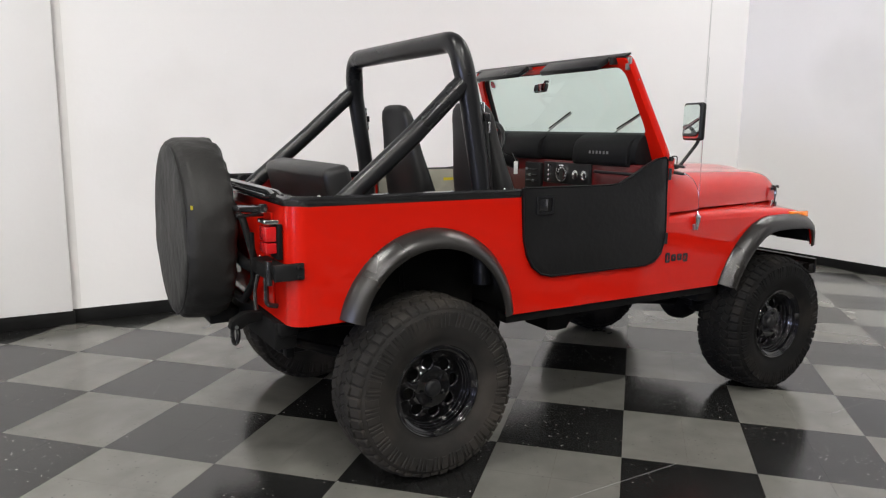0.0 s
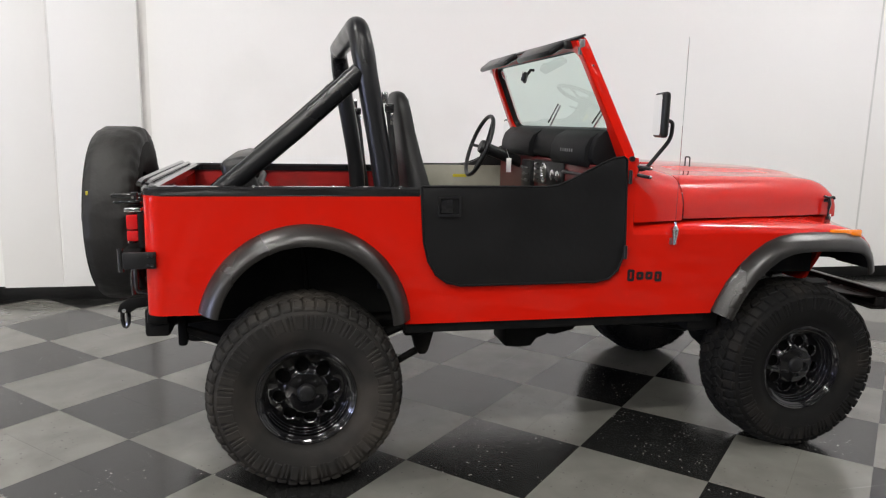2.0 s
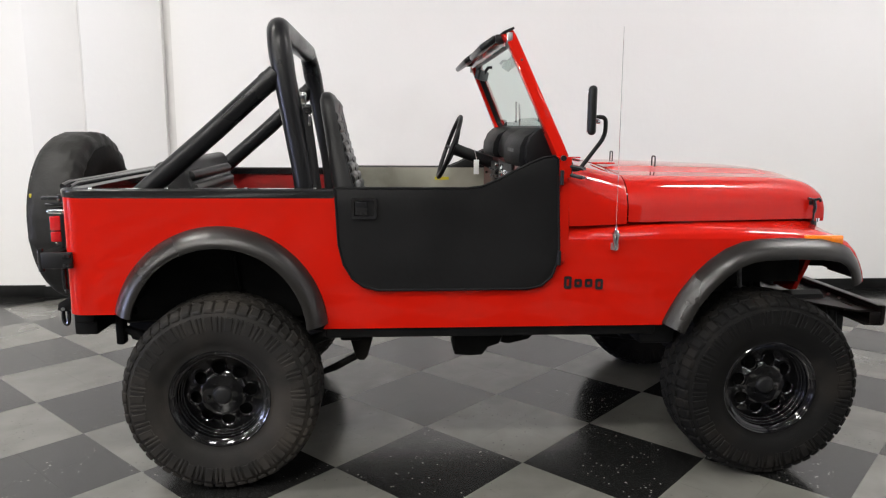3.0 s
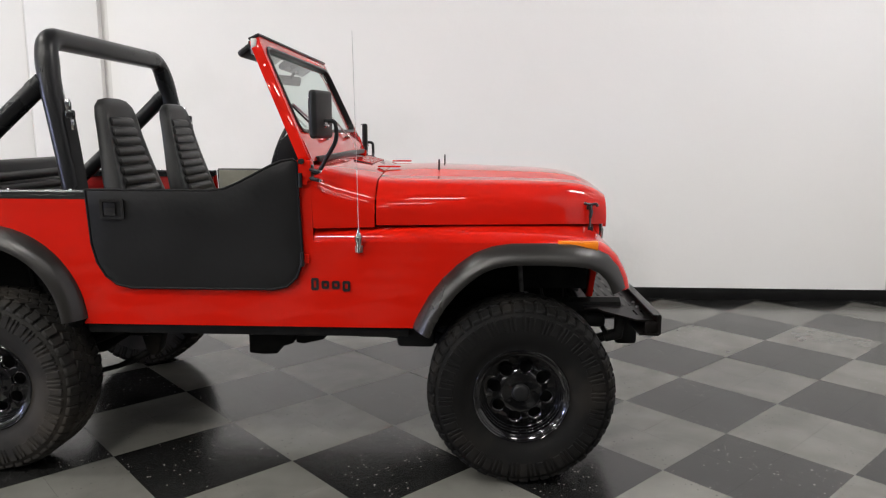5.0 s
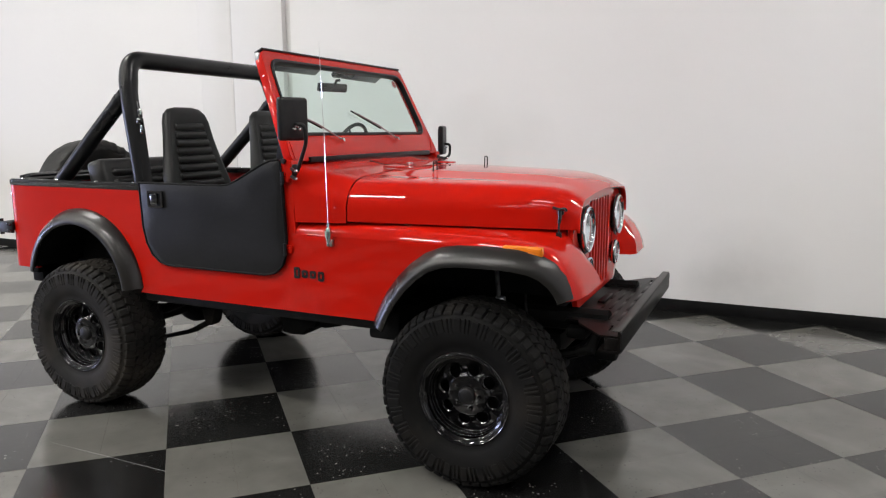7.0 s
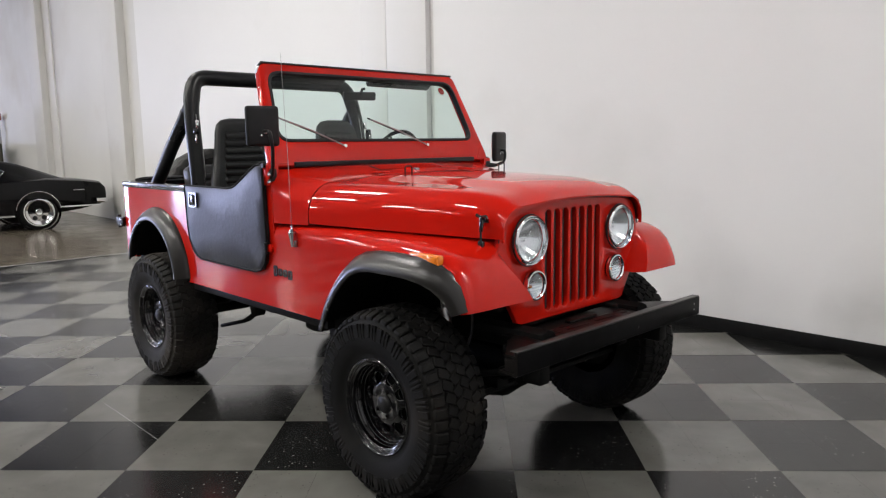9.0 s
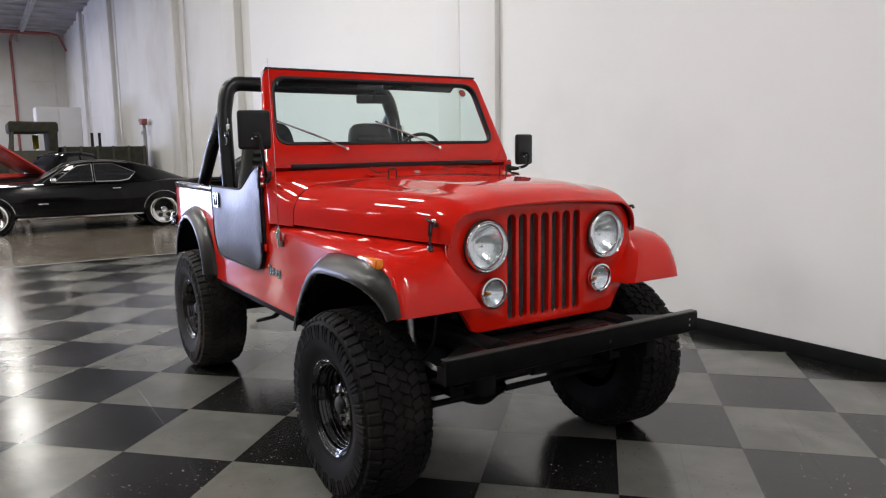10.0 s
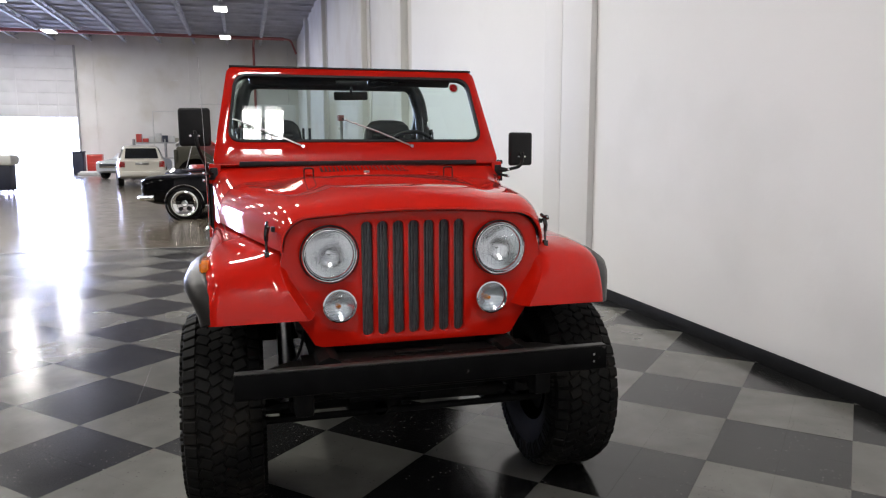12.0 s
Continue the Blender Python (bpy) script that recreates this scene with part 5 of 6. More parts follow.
tag = part("hanging_tag", box(1.174, 1.204, 0.216, 0.219, 1.275, 1.355, 0.001), WHITE_TAG, offroader, "white paper tag hung from the column")
part("string", cyl((1.190, 0.2175, 1.355), (1.182, 0.25, 1.405), 0.002, 6), STEEL, tag)
part("transmission_tunnel", box(0.7, 1.42, -0.16, 0.16, 0.80, 0.90, 0.04), CARPET, offroader)
part("gear_lever", tube([(1.05, 0.0, 0.88), (1.02, 0.0, 1.12)], 0.009, 8), STEEL, offroader)
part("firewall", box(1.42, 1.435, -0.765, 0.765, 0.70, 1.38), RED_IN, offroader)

# ---- bumper ----
bump = part("front_bumper", plate([(2.900, 0.640), (2.990, 0.636), (2.998, 0.644), (2.998, 0.727), (2.994, 0.732), (2.986, 0.732), (2.984, 0.700), (2.70, 0.700), (2.70, 0.692), (2.984, 0.690), (2.984, 0.652), (2.980, 0.647), (2.900, 0.648)],
                           [], lambda u, v, w: (u, -0.455 + w, v), 0.91), BUMPER, offroader, "scuffed black steel channel bumper")
part("face", box(2.9982, 3.0012, -0.698, 0.698, 0.642, 0.729, 0.0012), BUMPER_FACE, bump, "glossy black bumper face")
for s in (-1, 1):
    part("bumper_end", plate([(2.905, 0.640), (2.990, 0.636), (2.9978, 0.644), (2.9978, 0.727), (2.994, 0.732), (2.986, 0.732), (2.984, 0.652), (2.980, 0.647), (2.905, 0.648)],
                             [], lambda u, v, w: (u, s * (0.4552 + w), v), 0.243), BUMPER, bump)
    part("top_wing", plate([(s * 0.456, 2.76), (s * 0.50, 2.775), (s * 0.655, 2.90), (s * 0.655, 2.983), (s * 0.456, 2.983)], [rrect(s * 0.53 - 0.045, s * 0.53 + 0.045, z, z + 0.012, 0.005, 3) for z in (2.915, 2.95)],
                           lambda u, v, w: (v, u, 0.691 + w), 0.009), BUMPER, bump)
    part("end_plate", box(2.93, 2.984, s * 0.690 - 0.004, s * 0.690 + 0.004, 0.648, 0.700, 0.003), BUMPER, bump)
part("lip", box(2.962, 2.9985, -0.697, 0.697, 0.7305, 0.7350, 0.0015), WORN, bump, "worn grey top edge of the bumper")
for k in range(4):
    for z in (2.80, 2.84, 2.88, 2.92):
        part("rib", box(z, z + 0.014, -0.40 + 0.21 * k, -0.23 + 0.21 * k, 0.6995, 0.7016, 0.001), BUMPER, bump)
part("bracket", box(2.765, 2.80, -0.10, 0.10, 0.7, 0.713, 0.003), BUMPER, bump)
for y in (-0.42, -0.33, 0.33, 0.42):
    part("bolt", lathe([(0, 0.009), (0.007, 0.007), (0.009, 0)], 8, "z", (2.955, y, 0.700)), STEEL, bump)
for z in (0.672, 0.700):
    part("bolt", lathe([(0, 0.002), (0.004, 0.0015), (0.005, 0)], 10, "x", (3.001, 0.645, z)), STEEL, bump)

# ---- chassis ----
for s in (-1, 1):
    part("frame_rail", tube([(-0.62, s * 0.40, 0.66), (-0.3, s * 0.40, 0.68), (0.4, s * 0.40, 0.61), (1.9, s * 0.38, 0.61), (2.3, s * 0.36, 0.67), (2.88, s * 0.36, 0.68)], 0.055, 8), BLACK_FRAME, offroader)
    for x0, tag2 in ((0.0, "rear"), (2.373, "front")):
        sp = part("leaf_spring", tube([(x0 - 0.52, s * 0.46, 0.60), (x0 - 0.25, s * 0.46, 0.50), (x0, s * 0.46, 0.465), (x0 + 0.25, s * 0.46, 0.50), (x0 + 0.52, s * 0.46, 0.60)], [0.02, 0.03, 0.045, 0.03, 0.02], 8), BLACK_FRAME, offroader)
        part("shackle", box(x0 - 0.555, x0 - 0.515, s * 0.46 - 0.03, s * 0.46 + 0.03, 0.53, 0.68, 0.012), BLACK_FRAME, sp)
        part("hanger", box(x0 + 0.47, x0 + 0.57, s * 0.46 - 0.035, s * 0.46 + 0.035, 0.535, 0.68, 0.015), BLACK_FRAME, sp)
        part("u_bolt", box(x0 - 0.06, x0 + 0.06, s * 0.46 - 0.045, s * 0.46 + 0.045, 0.37, 0.52, 0.01), BLACK_FRAME, sp)
        sh = part("shock_absorber", cyl((x0 + 0.08, s * 0.50, 0.42), (x0 + 0.02, s * 0.50, 0.78), 0.03, 12), STEEL if tag2 == "front" else BLACK_FRAME, offroader)
        part("shock_rod", cyl((x0 + 0.02, s * 0.50, 0.76), (x0 + 0.0, s * 0.50, 1.0), 0.011, 10), BADGE if tag2 == "front" else BLACK_FRAME, sh)
for x0, dy in ((0.0, 0.05), (2.373, -0.12)):
    ax = part("axle", cyl((x0, -0.68, 0.405), (x0, 0.68, 0.405), 0.05, 14), BLACK_FRAME, offroader)
    part("differential", lathe([(0, -0.13), (0.07, -0.12), (0.12, -0.06), (0.135, 0.0), (0.12, 0.07), (0.06, 0.15), (0.03, 0.2)], 20, "x", (x0, dy, 0.405)), BLACK_FRAME, ax)
part("transfer_housing", plate([(1.022, 0.60), (1.022, 0.415), (1.10, 0.408), (1.165, 0.412), (1.195, 0.452), (1.25, 0.468), (1.30, 0.60)], [], lambda u, v, w: (u, -0.36 + w, v), 0.22, r=0.015), BLACK_FRAME, offroader)
part("drain_plate", plate([(1.26, 0.60), (1.26, 0.468), (1.30, 0.462), (1.40, 0.485), (1.43, 0.515), (1.45, 0.60)], [], lambda u, v, w: (u, -0.34 + w, v), 0.20, r=0.012), BLACK_FRAME, offroader)
part("drive_shaft", cyl((0.12, 0.03, 0.45), (1.1, -0.02, 0.62), 0.03, 12), BLACK_FRAME, offroader)
part("front_drive_shaft", cyl((1.35, -0.28, 0.56), (2.25, -0.18, 0.42), 0.026, 12), BLACK_FRAME, offroader)
part("transfer_case", box(1.0, 1.28, -0.28, 0.12, 0.53, 0.72, 0.04, segments=3), BLACK_FRAME, offroader)
part("skid_plate", box(0.95, 1.6, -0.42, 0.42, 0.575, 0.60, 0.01), BLACK_FRAME, offroader)
part("engine_block", box(1.75, 2.62, -0.30, 0.30, 0.66, 1.15, 0.04), BLACK_FRAME, offroader)
part("muffler", tube([(0.1, 0.35, 0.60), (0.2, 0.35, 0.6), (0.65, 0.35, 0.6), (0.7, 0.35, 0.6)], [0.03, 0.08, 0.08, 0.03], 12), BLACK_FRAME, offroader)
part("fuel_tank", box(-0.55, -0.15, -0.36, 0.36, 0.50, 0.70, 0.04), BLACK_FRAME, offroader)
part("tie_rod", tube([(2.52, -0.62, 0.38), (2.54, 0.62, 0.38)], 0.016, 8), BLACK_FRAME, offroader)
part("drag_link", tube([(2.56, 0.40, 0.56), (2.55, -0.60, 0.44)], 0.015, 8), BLACK_FRAME, offroader)
part("steering_box", box(2.62, 2.78, 0.30, 0.42, 0.55, 0.72, 0.02), BLACK_FRAME, offroader)
part("sway_bar", tube(smooth_path([(2.50, -0.56, 0.50), (2.80, -0.54, 0.58), (2.82, 0.54, 0.58), (2.50, 0.56, 0.50)], 0.06), 0.013, 8), BLACK_FRAME, offroader)
part("sway_link", tube([(2.78, -0.55, 0.58), (2.84, -0.55, 0.60), (2.86, -0.52, 0.66)], [0.018, 0.028, 0.02], 10), BLACK_FRAME, offroader)
part("lower_link", tube([(0.05, -0.42, 0.27), (0.37, -0.42, 0.357), (0.44, -0.42, 0.385), (0.57, -0.42, 0.455)], [0.013, 0.013, 0.018, 0.018], 10), BLACK_FRAME, offroader)
part("link_mount", plate([(0.50, 0.66), (0.64, 0.66), (0.625, 0.54), (0.60, 0.45), (0.585, 0.428), (0.555, 0.428), (0.54, 0.45), (0.515, 0.54)], [], lambda u, v, w: (u, -0.46 + w, v), 0.08, r=0.01), BLACK_FRAME, offroader)
part("front_crossmember", box(2.70, 2.80, -0.46, 0.46, 0.605, 0.665, 0.02), BLACK_FRAME, offroader)
# added black filler block that keeps the space under the engine dark
part("engine_skid", box(1.92, 2.66, -0.34, 0.34, 0.475, 0.60, 0.05), BLACK_FRAME, offroader)
part("gearbox_mount", box(1.55, 1.95, -0.36, 0.36, 0.50, 0.64, 0.04), BLACK_FRAME, offroader)
both_sides("body_mount", lambda: box(1.82, 1.99, -0.735, -0.40, 0.575, 0.715, 0.02), BLACK_FRAME)
both_sides("spring_pack", lambda: box(2.05, 2.72, -0.50, -0.425, 0.475, 0.525, 0.01), BLACK_FRAME)
part("oil_pan", box(1.95, 2.45, -0.22, 0.22, 0.50, 0.68, 0.05), BLACK_FRAME, offroader)
part("steering_damper", tube([(2.58, 0.42, 0.45), (2.58, 0.05, 0.46), (2.58, 0.04, 0.46), (2.58, -0.25, 0.46)], [0.028, 0.028, 0.012, 0.012], 12), BLACK_FRAME, offroader)
part("spring_plate", box(2.30, 2.44, -0.53, -0.39, 0.33, 0.36, 0.01), BLACK_FRAME, offroader)
part("spring_plate", box(2.30, 2.44, 0.39, 0.53, 0.33, 0.36, 0.01), BLACK_FRAME, offroader)
part("brake_hose", tube(smooth_path([(2.48, -0.40, 0.85), (2.52, -0.45, 0.62), (2.45, -0.58, 0.50)], 0.1), 0.007, 6), BLACK_SATIN, offroader)
part("brake_hose", tube(smooth_path([(2.48, 0.40, 0.85), (2.52, 0.45, 0.62), (2.45, 0.58, 0.50)], 0.1), 0.007, 6), BLACK_SATIN, offroader)
part("exhaust", tube([(0.7, 0.35, 0.60), (1.3, 0.32, 0.58), (1.7, 0.3, 0.7)], 0.026, 10), BLACK_FRAME, offroader)


# ---- wheels ----
NARROW = 0.93         # width of tyre and rim against their drawn profile


def narrow(profile):
    return [(r, y * NARROW) for r, y in profile]


def tread_mesh():
    bm = bmesh.new()
    n = 52
    for k in range(n):
        a0 = 360 / n * k
        for s in (-1, 1):
            # shoulder lug with a raised bar that runs down the sidewall
            long = 0.056 if k % 2 else 0.050
            m = Matrix.Rotation(radians(a0 + (180 / n if s > 0 else 0)), 4, "Y")
            box(-0.0198, 0.0198, s * 0.151 if s < 0 else 0.100, -0.100 if s < 0 else s * 0.151, 0.384, 0.4015 - 0.003 * (k % 2), 0.004, bm=bm, m=m, segments=1)
            for u in ((-0.0085, 0.0085) if k % 2 else (0.0,)):
                box(u - (0.0055 if k % 2 else 0.0145), u + (0.0055 if k % 2 else 0.0145), -0.1655 if s < 0 else 0.146, -0.146 if s < 0 else 0.1655, 0.345 - long, 0.352, 0.002, bm=bm, m=m, segments=1)
            for j, (yy, tw, w) in enumerate(((0.070, 24, 0.026), (0.024, -28, 0.023))):
                mm = Matrix.Rotation(radians(a0 + 4.1 * j + (180 / n if s > 0 else 0)), 4, "Y") @ Matrix.Translation((0, s * yy, 0.395)) @ Matrix.Rotation(radians(tw * s), 4, "Z")
                box(-0.0200, 0.0200, -w, w, -0.010, 0.008, 0.003, bm=bm, m=mm, segments=1)
    for v in bm.verts:
        k = max(0.0, (abs(v.co.y) - 0.090) / 0.06)
        r = math.hypot(v.co.x, v.co.z)
        if k and r > 0.37:
            f = (r - 0.020 * min(k, 1.05) ** 2) / r
            v.co.x *= f
            v.co.z *= f
        v.co.y *= NARROW
    return finish(bm, "tread", RUBBER, 30)


WZ = 0.4105
TYRE_ME = finish(lathe(narrow([(0.192, -0.125), (0.205, -0.138), (0.220, -0.139), (0.233, -0.146), (0.256, -0.156), (0.288, -0.1625), (0.318, -0.163), (0.340, -0.157), (0.361, -0.150), (0.376, -0.138), (0.388, -0.11), (0.393, -0.08), (0.3965, 0.0),
                        (0.393, 0.08), (0.386, 0.11), (0.372, 0.136), (0.350, 0.153), (0.318, 0.163), (0.256, 0.156), (0.215, 0.135), (0.192, 0.125)]), 72), "tyre", RUBBER, 30)
TREAD_ME = tread_mesh()
DUSTY = []
for me in (TYRE_ME, TREAD_ME):
    me = me.copy()
    me.materials[0] = RUBBER_DUSTY
    DUSTY.append(me)
RIM_ME = finish(lathe(narrow([(0.176, 0.125), (0.178, 0.0), (0.180, -0.075), (0.182, -0.082), (0.186, -0.095), (0.184, -0.108), (0.190, -0.116), (0.196, -0.126), (0.204, -0.134), (0.206, -0.140), (0.203, -0.143), (0.196, -0.138), (0.187, -0.127),
                       (0.178, -0.122), (0.176, -0.104), (0.170, -0.098), (0.169, -0.080), (0.162, -0.066), (0.160, -0.05), (0.158, 0.12)]), 64), "rim", RIM, 50)
disc = plate(ring2(0, 0, 0.165, 48), [ring2(0.112 * math.cos(radians(a)), 0.112 * math.sin(radians(a)), 0.027, 16) for a in range(0, 360, 45)], lambda u, v, w: (u, -0.052 + w, v), 0.008, r=0.0025)
for v in disc.verts:
    r = math.hypot(v.co.x, v.co.z)
    v.co.y += -0.030 * math.exp(-((r - 0.085) / 0.024) ** 2) - (0.018 if r < 0.06 else 0)
rib_bm = None
for rr, yy in narrow(((0.1965, -0.137), (0.190, -0.128), (0.1825, -0.117), (0.1755, -0.102), (0.169, -0.087), (0.1625, -0.070))):
    rib_bm = lathe([(rr + 0.0030 * math.cos(q), yy + 0.0030 * math.sin(q)) for q in np.linspace(0, 2 * math.pi, 9)], 64, bm=rib_bm)
STEP_ME = finish(rib_bm, "rim_step", RIM, 60)
DISC_ME = finish(disc, "disc", RIM, 50)
HUB_ME = finish(lathe([(0.0, -0.098), (0.028, -0.097), (0.036, -0.092), (0.040, -0.082), (0.042, -0.06), (0.058, -0.055), (0.060, -0.04)], 28), "hub", BLACK_SATIN, 45)
DRUM_ME = finish(lathe([(0.0, -0.012), (0.150, -0.010), (0.155, 0.0), (0.155, 0.07), (0.0, 0.075)], 32), "brake_drum", BLACK_FRAME, 40)
NUT_ME = finish(lathe([(0, -0.016), (0.007, -0.015), (0.010, -0.008), (0.0105, 0.0)], 6), "lug_nut", RIM, 30)
RING_ME = finish(lathe([(0.0265, -0.004), (0.030, -0.007), (0.034, -0.004), (0.035, 0.0)], 18), "hole_lip", RIM, 60)
for x in (0.0, 2.373):
    for s in (-1, 1):
        m = pose(x, s * 0.749, WZ, 0, 11 if x else 37, 0 if s < 0 else 180) @ Matrix.Scale(1.02, 4)
        wheel = part("wheel", RIM_ME, None, offroader, "gloss black steel wheel with a mud-terrain tyre", m=m)
        part("tyre", TYRE_ME if x else DUSTY[0], None, wheel, "black mud-terrain tyre" if x else "dusty black mud-terrain tyre")
        part("tread", TREAD_ME if x else DUSTY[1], None, wheel)
        part("disc", DISC_ME, None, wheel)
        part("rim_step", STEP_ME, None, wheel)
        part("hub", HUB_ME, None, wheel)
        part("brake_drum", DRUM_ME, None, wheel)
        for k in range(5):
            a = radians(72 * k + 10)
            part("lug_nut", NUT_ME, None, wheel, m=pose(0.057 * math.cos(a), -0.078, 0.057 * math.sin(a)))
        for k in range(8):
            a = radians(45 * k)
            part("hole_lip", RING_ME, None, wheel, m=pose(0.112 * math.cos(a), -0.057, 0.112 * math.sin(a)))


# ---- parked vehicles and things across the hall ----
def car(name, label, m, paint, length, width, lower, cabin, wheels, wr, windows, chrome=True, plain_rim=False, group="parked cars"):
    """A parked car with its front at x = 0, looking to -x; lower: (x, z low, z belt, half width); cabin: (x, z base, z roof, half width)."""
    c = thing(name, label, "car", group, at=m)
    rings = []
    for x, zl, zb, w in lower:
        h = [(-w * 0.86, zl), (-w * 0.97, zl + 0.05), (-w, zl + (zb - zl) * 0.45), (-w * 0.985, zl + (zb - zl) * 0.72), (-w * 0.95, zb - 0.03), (-w * 0.86, zb), (-w * 0.4, zb + 0.02)]
        rings.append([(x, y, z) for y, z in h] + [(x, -y, z) for y, z in reversed(h)])
    body = part("body", loft(rings), paint, c, angle=30)
    rings = []
    for x, z0, z1, w in cabin:
        h = [(-width * 0.455, z0), (-w, z1 - 0.05 * (z1 > z0 + 0.1)), (-w * 0.86, z1), (-w * 0.4, z1 + 0.012)]
        rings.append([(x, y, z) for y, z in h] + [(x, -y, z) for y, z in reversed(h)])
    part("roof", loft(rings), paint, c, angle=30)
    zr = max(q[2] for q in cabin)
    wt = [q[3] for q in cabin if q[2] == zr][0]
    z0 = cabin[0][1]
    for s in (-1, 1):
        def on(u, v, w, s=s):
            t = (v - z0) / (zr - z0)
            return (u, s * (width * 0.455 * (1 - t) + wt * t + 0.012 + w), v)
        for o in windows:
            part("side_window", plate(o, [], on, 0.004), GLASS_CAR, c)
            if chrome:
                part("window_trim", tube([on(u, v, 0.006) for u, v in o + o[:1]], 0.011, 6), CHROME, c)
        for x in wheels:
            w = part("wheel", lathe([(wr * 0.62, -0.10), (wr * 0.70, -0.115), (wr * 0.92, -0.105), (wr, -0.08), (wr, 0.08), (wr * 0.9, 0.11), (wr * 0.6, 0.1)], 32, "y"), RUBBER, c,
                     m=pose(x, s * (width / 2 - 0.115), wr, 0, 0, 0 if s < 0 else 180))
            part("rim", lathe([(0.0, -0.10), (wr * 0.15, -0.105), (wr * 0.22, -0.08), (wr * 0.52, -0.075), (wr * 0.66, -0.11), (wr * 0.72, -0.120), (wr * 0.76, -0.114)], 32, "y"), CHROME if not plain_rim else STEEL, w)
            part("white_wall", lathe([(wr * 0.765, -0.1135), (wr * 0.81, -0.1125)], 32, "y"), WHITE_TAG, w) if chrome else None
            for k in range(5):
                a = radians(72 * k + 20)
                part("spoke_gap", lathe([(0, -0.0905), (wr * 0.13, -0.0895)], 12, "y", (wr * 0.40 * math.cos(a), 0, wr * 0.40 * math.sin(a))), BLACK_SATIN, w)
            part("arch", lathe([(wr * 1.02, 0.0), (wr * 1.16, 0.0)], 32, "y", (x, s * (width / 2 + 0.001), wr)), paint, c)
            if chrome:
                part("arch_trim", tube([(x + wr * 1.17 * math.cos(a), s * (width / 2 + 0.004), wr + wr * 1.17 * math.sin(a)) for a in np.linspace(0.15, math.pi - 0.15, 18)], 0.008, 6), CHROME, c)
        if chrome:
            part("rocker_trim", box(wheels[0] + wr * 1.25, wheels[1] - wr * 1.25, s * (width / 2 - 0.005) - 0.006, s * (width / 2 - 0.005) + 0.006, 0.27, 0.30), CHROME, c)
    return c


GLASS_CAR = mat("car_glass", (0.012, 0.013, 0.014), 0.04, coat=0.5)

# black two-door coupe, broadside, front towards the hall
coupe = car("muscle_coupe", "glossy black two-door hardtop coupe with chrome wheels parked on concrete", pose(-11.55, -2.73, 0, 0, 0, 90), CAR_BLACK, 5.2, 1.88,
            [(0.0, 0.46, 0.80, 0.74), (0.05, 0.40, 0.86, 0.82), (0.25, 0.33, 0.89, 0.90), (0.7, 0.27, 0.91, 0.935), (1.5, 0.25, 0.93, 0.94), (2.2, 0.25, 0.93, 0.93), (3.0, 0.25, 0.925, 0.93), (3.6, 0.26, 0.955, 0.94),
             (4.1, 0.27, 0.97, 0.94), (4.7, 0.34, 0.93, 0.92), (5.1, 0.42, 0.87, 0.87), (5.2, 0.48, 0.78, 0.80)],
            [(1.55, 0.915, 0.93, 0.70), (1.75, 0.915, 1.02, 0.70), (2.22, 0.915, 1.30, 0.62), (2.5, 0.915, 1.355, 0.60), (2.9, 0.915, 1.37, 0.60), (3.3, 0.915, 1.345, 0.60), (3.7, 0.92, 1.25, 0.61), (4.1, 0.93, 1.10, 0.63), (4.45, 0.93, 0.96, 0.66)],
            (0.84, 3.91), 0.335, [[(1.92, 0.955), (2.36, 1.27), (2.62, 1.30), (2.62, 0.955)], [(2.66, 0.955), (2.66, 1.30), (3.02, 1.30), (3.42, 1.12), (3.28, 0.985), (3.1, 0.955)]])
part("windscreen", plate([(-0.60, 0.0), (0.60, 0.0), (0.52, 0.50), (-0.52, 0.50)], [], lambda u, v, w: (1.77 + v * 0.86, u, 1.035 + v * 0.52 + w), 0.004), GLASS_CAR, coupe)
part("roof_trim", tube([(1.74, -0.72, 0.95), (2.24, -0.66, 1.30), (2.5, -0.63, 1.345), (2.95, -0.63, 1.355), (3.3, -0.64, 1.31)], 0.012, 6), CHROME, coupe)
part("roof_trim", tube([(1.74, 0.72, 0.95), (2.24, 0.66, 1.30), (2.5, 0.63, 1.345), (2.95, 0.63, 1.355), (3.3, 0.64, 1.31)], 0.012, 6), CHROME, coupe)
part("front_bumper", tube(smooth_path([(0.25, -0.93, 0.47), (0.0, -0.90, 0.46), (-0.08, -0.5, 0.45), (-0.08, 0.5, 0.45), (0.0, 0.90, 0.46), (0.25, 0.93, 0.47)], 0.12), 0.055, 10), CHROME, coupe, "chrome front bumper")
part("rear_bumper", tube(smooth_path([(4.95, -0.93, 0.50), (5.2, -0.88, 0.49), (5.25, 0.0, 0.49), (5.2, 0.88, 0.49), (4.95, 0.93, 0.50)], 0.12), 0.05, 10), CHROME, coupe)
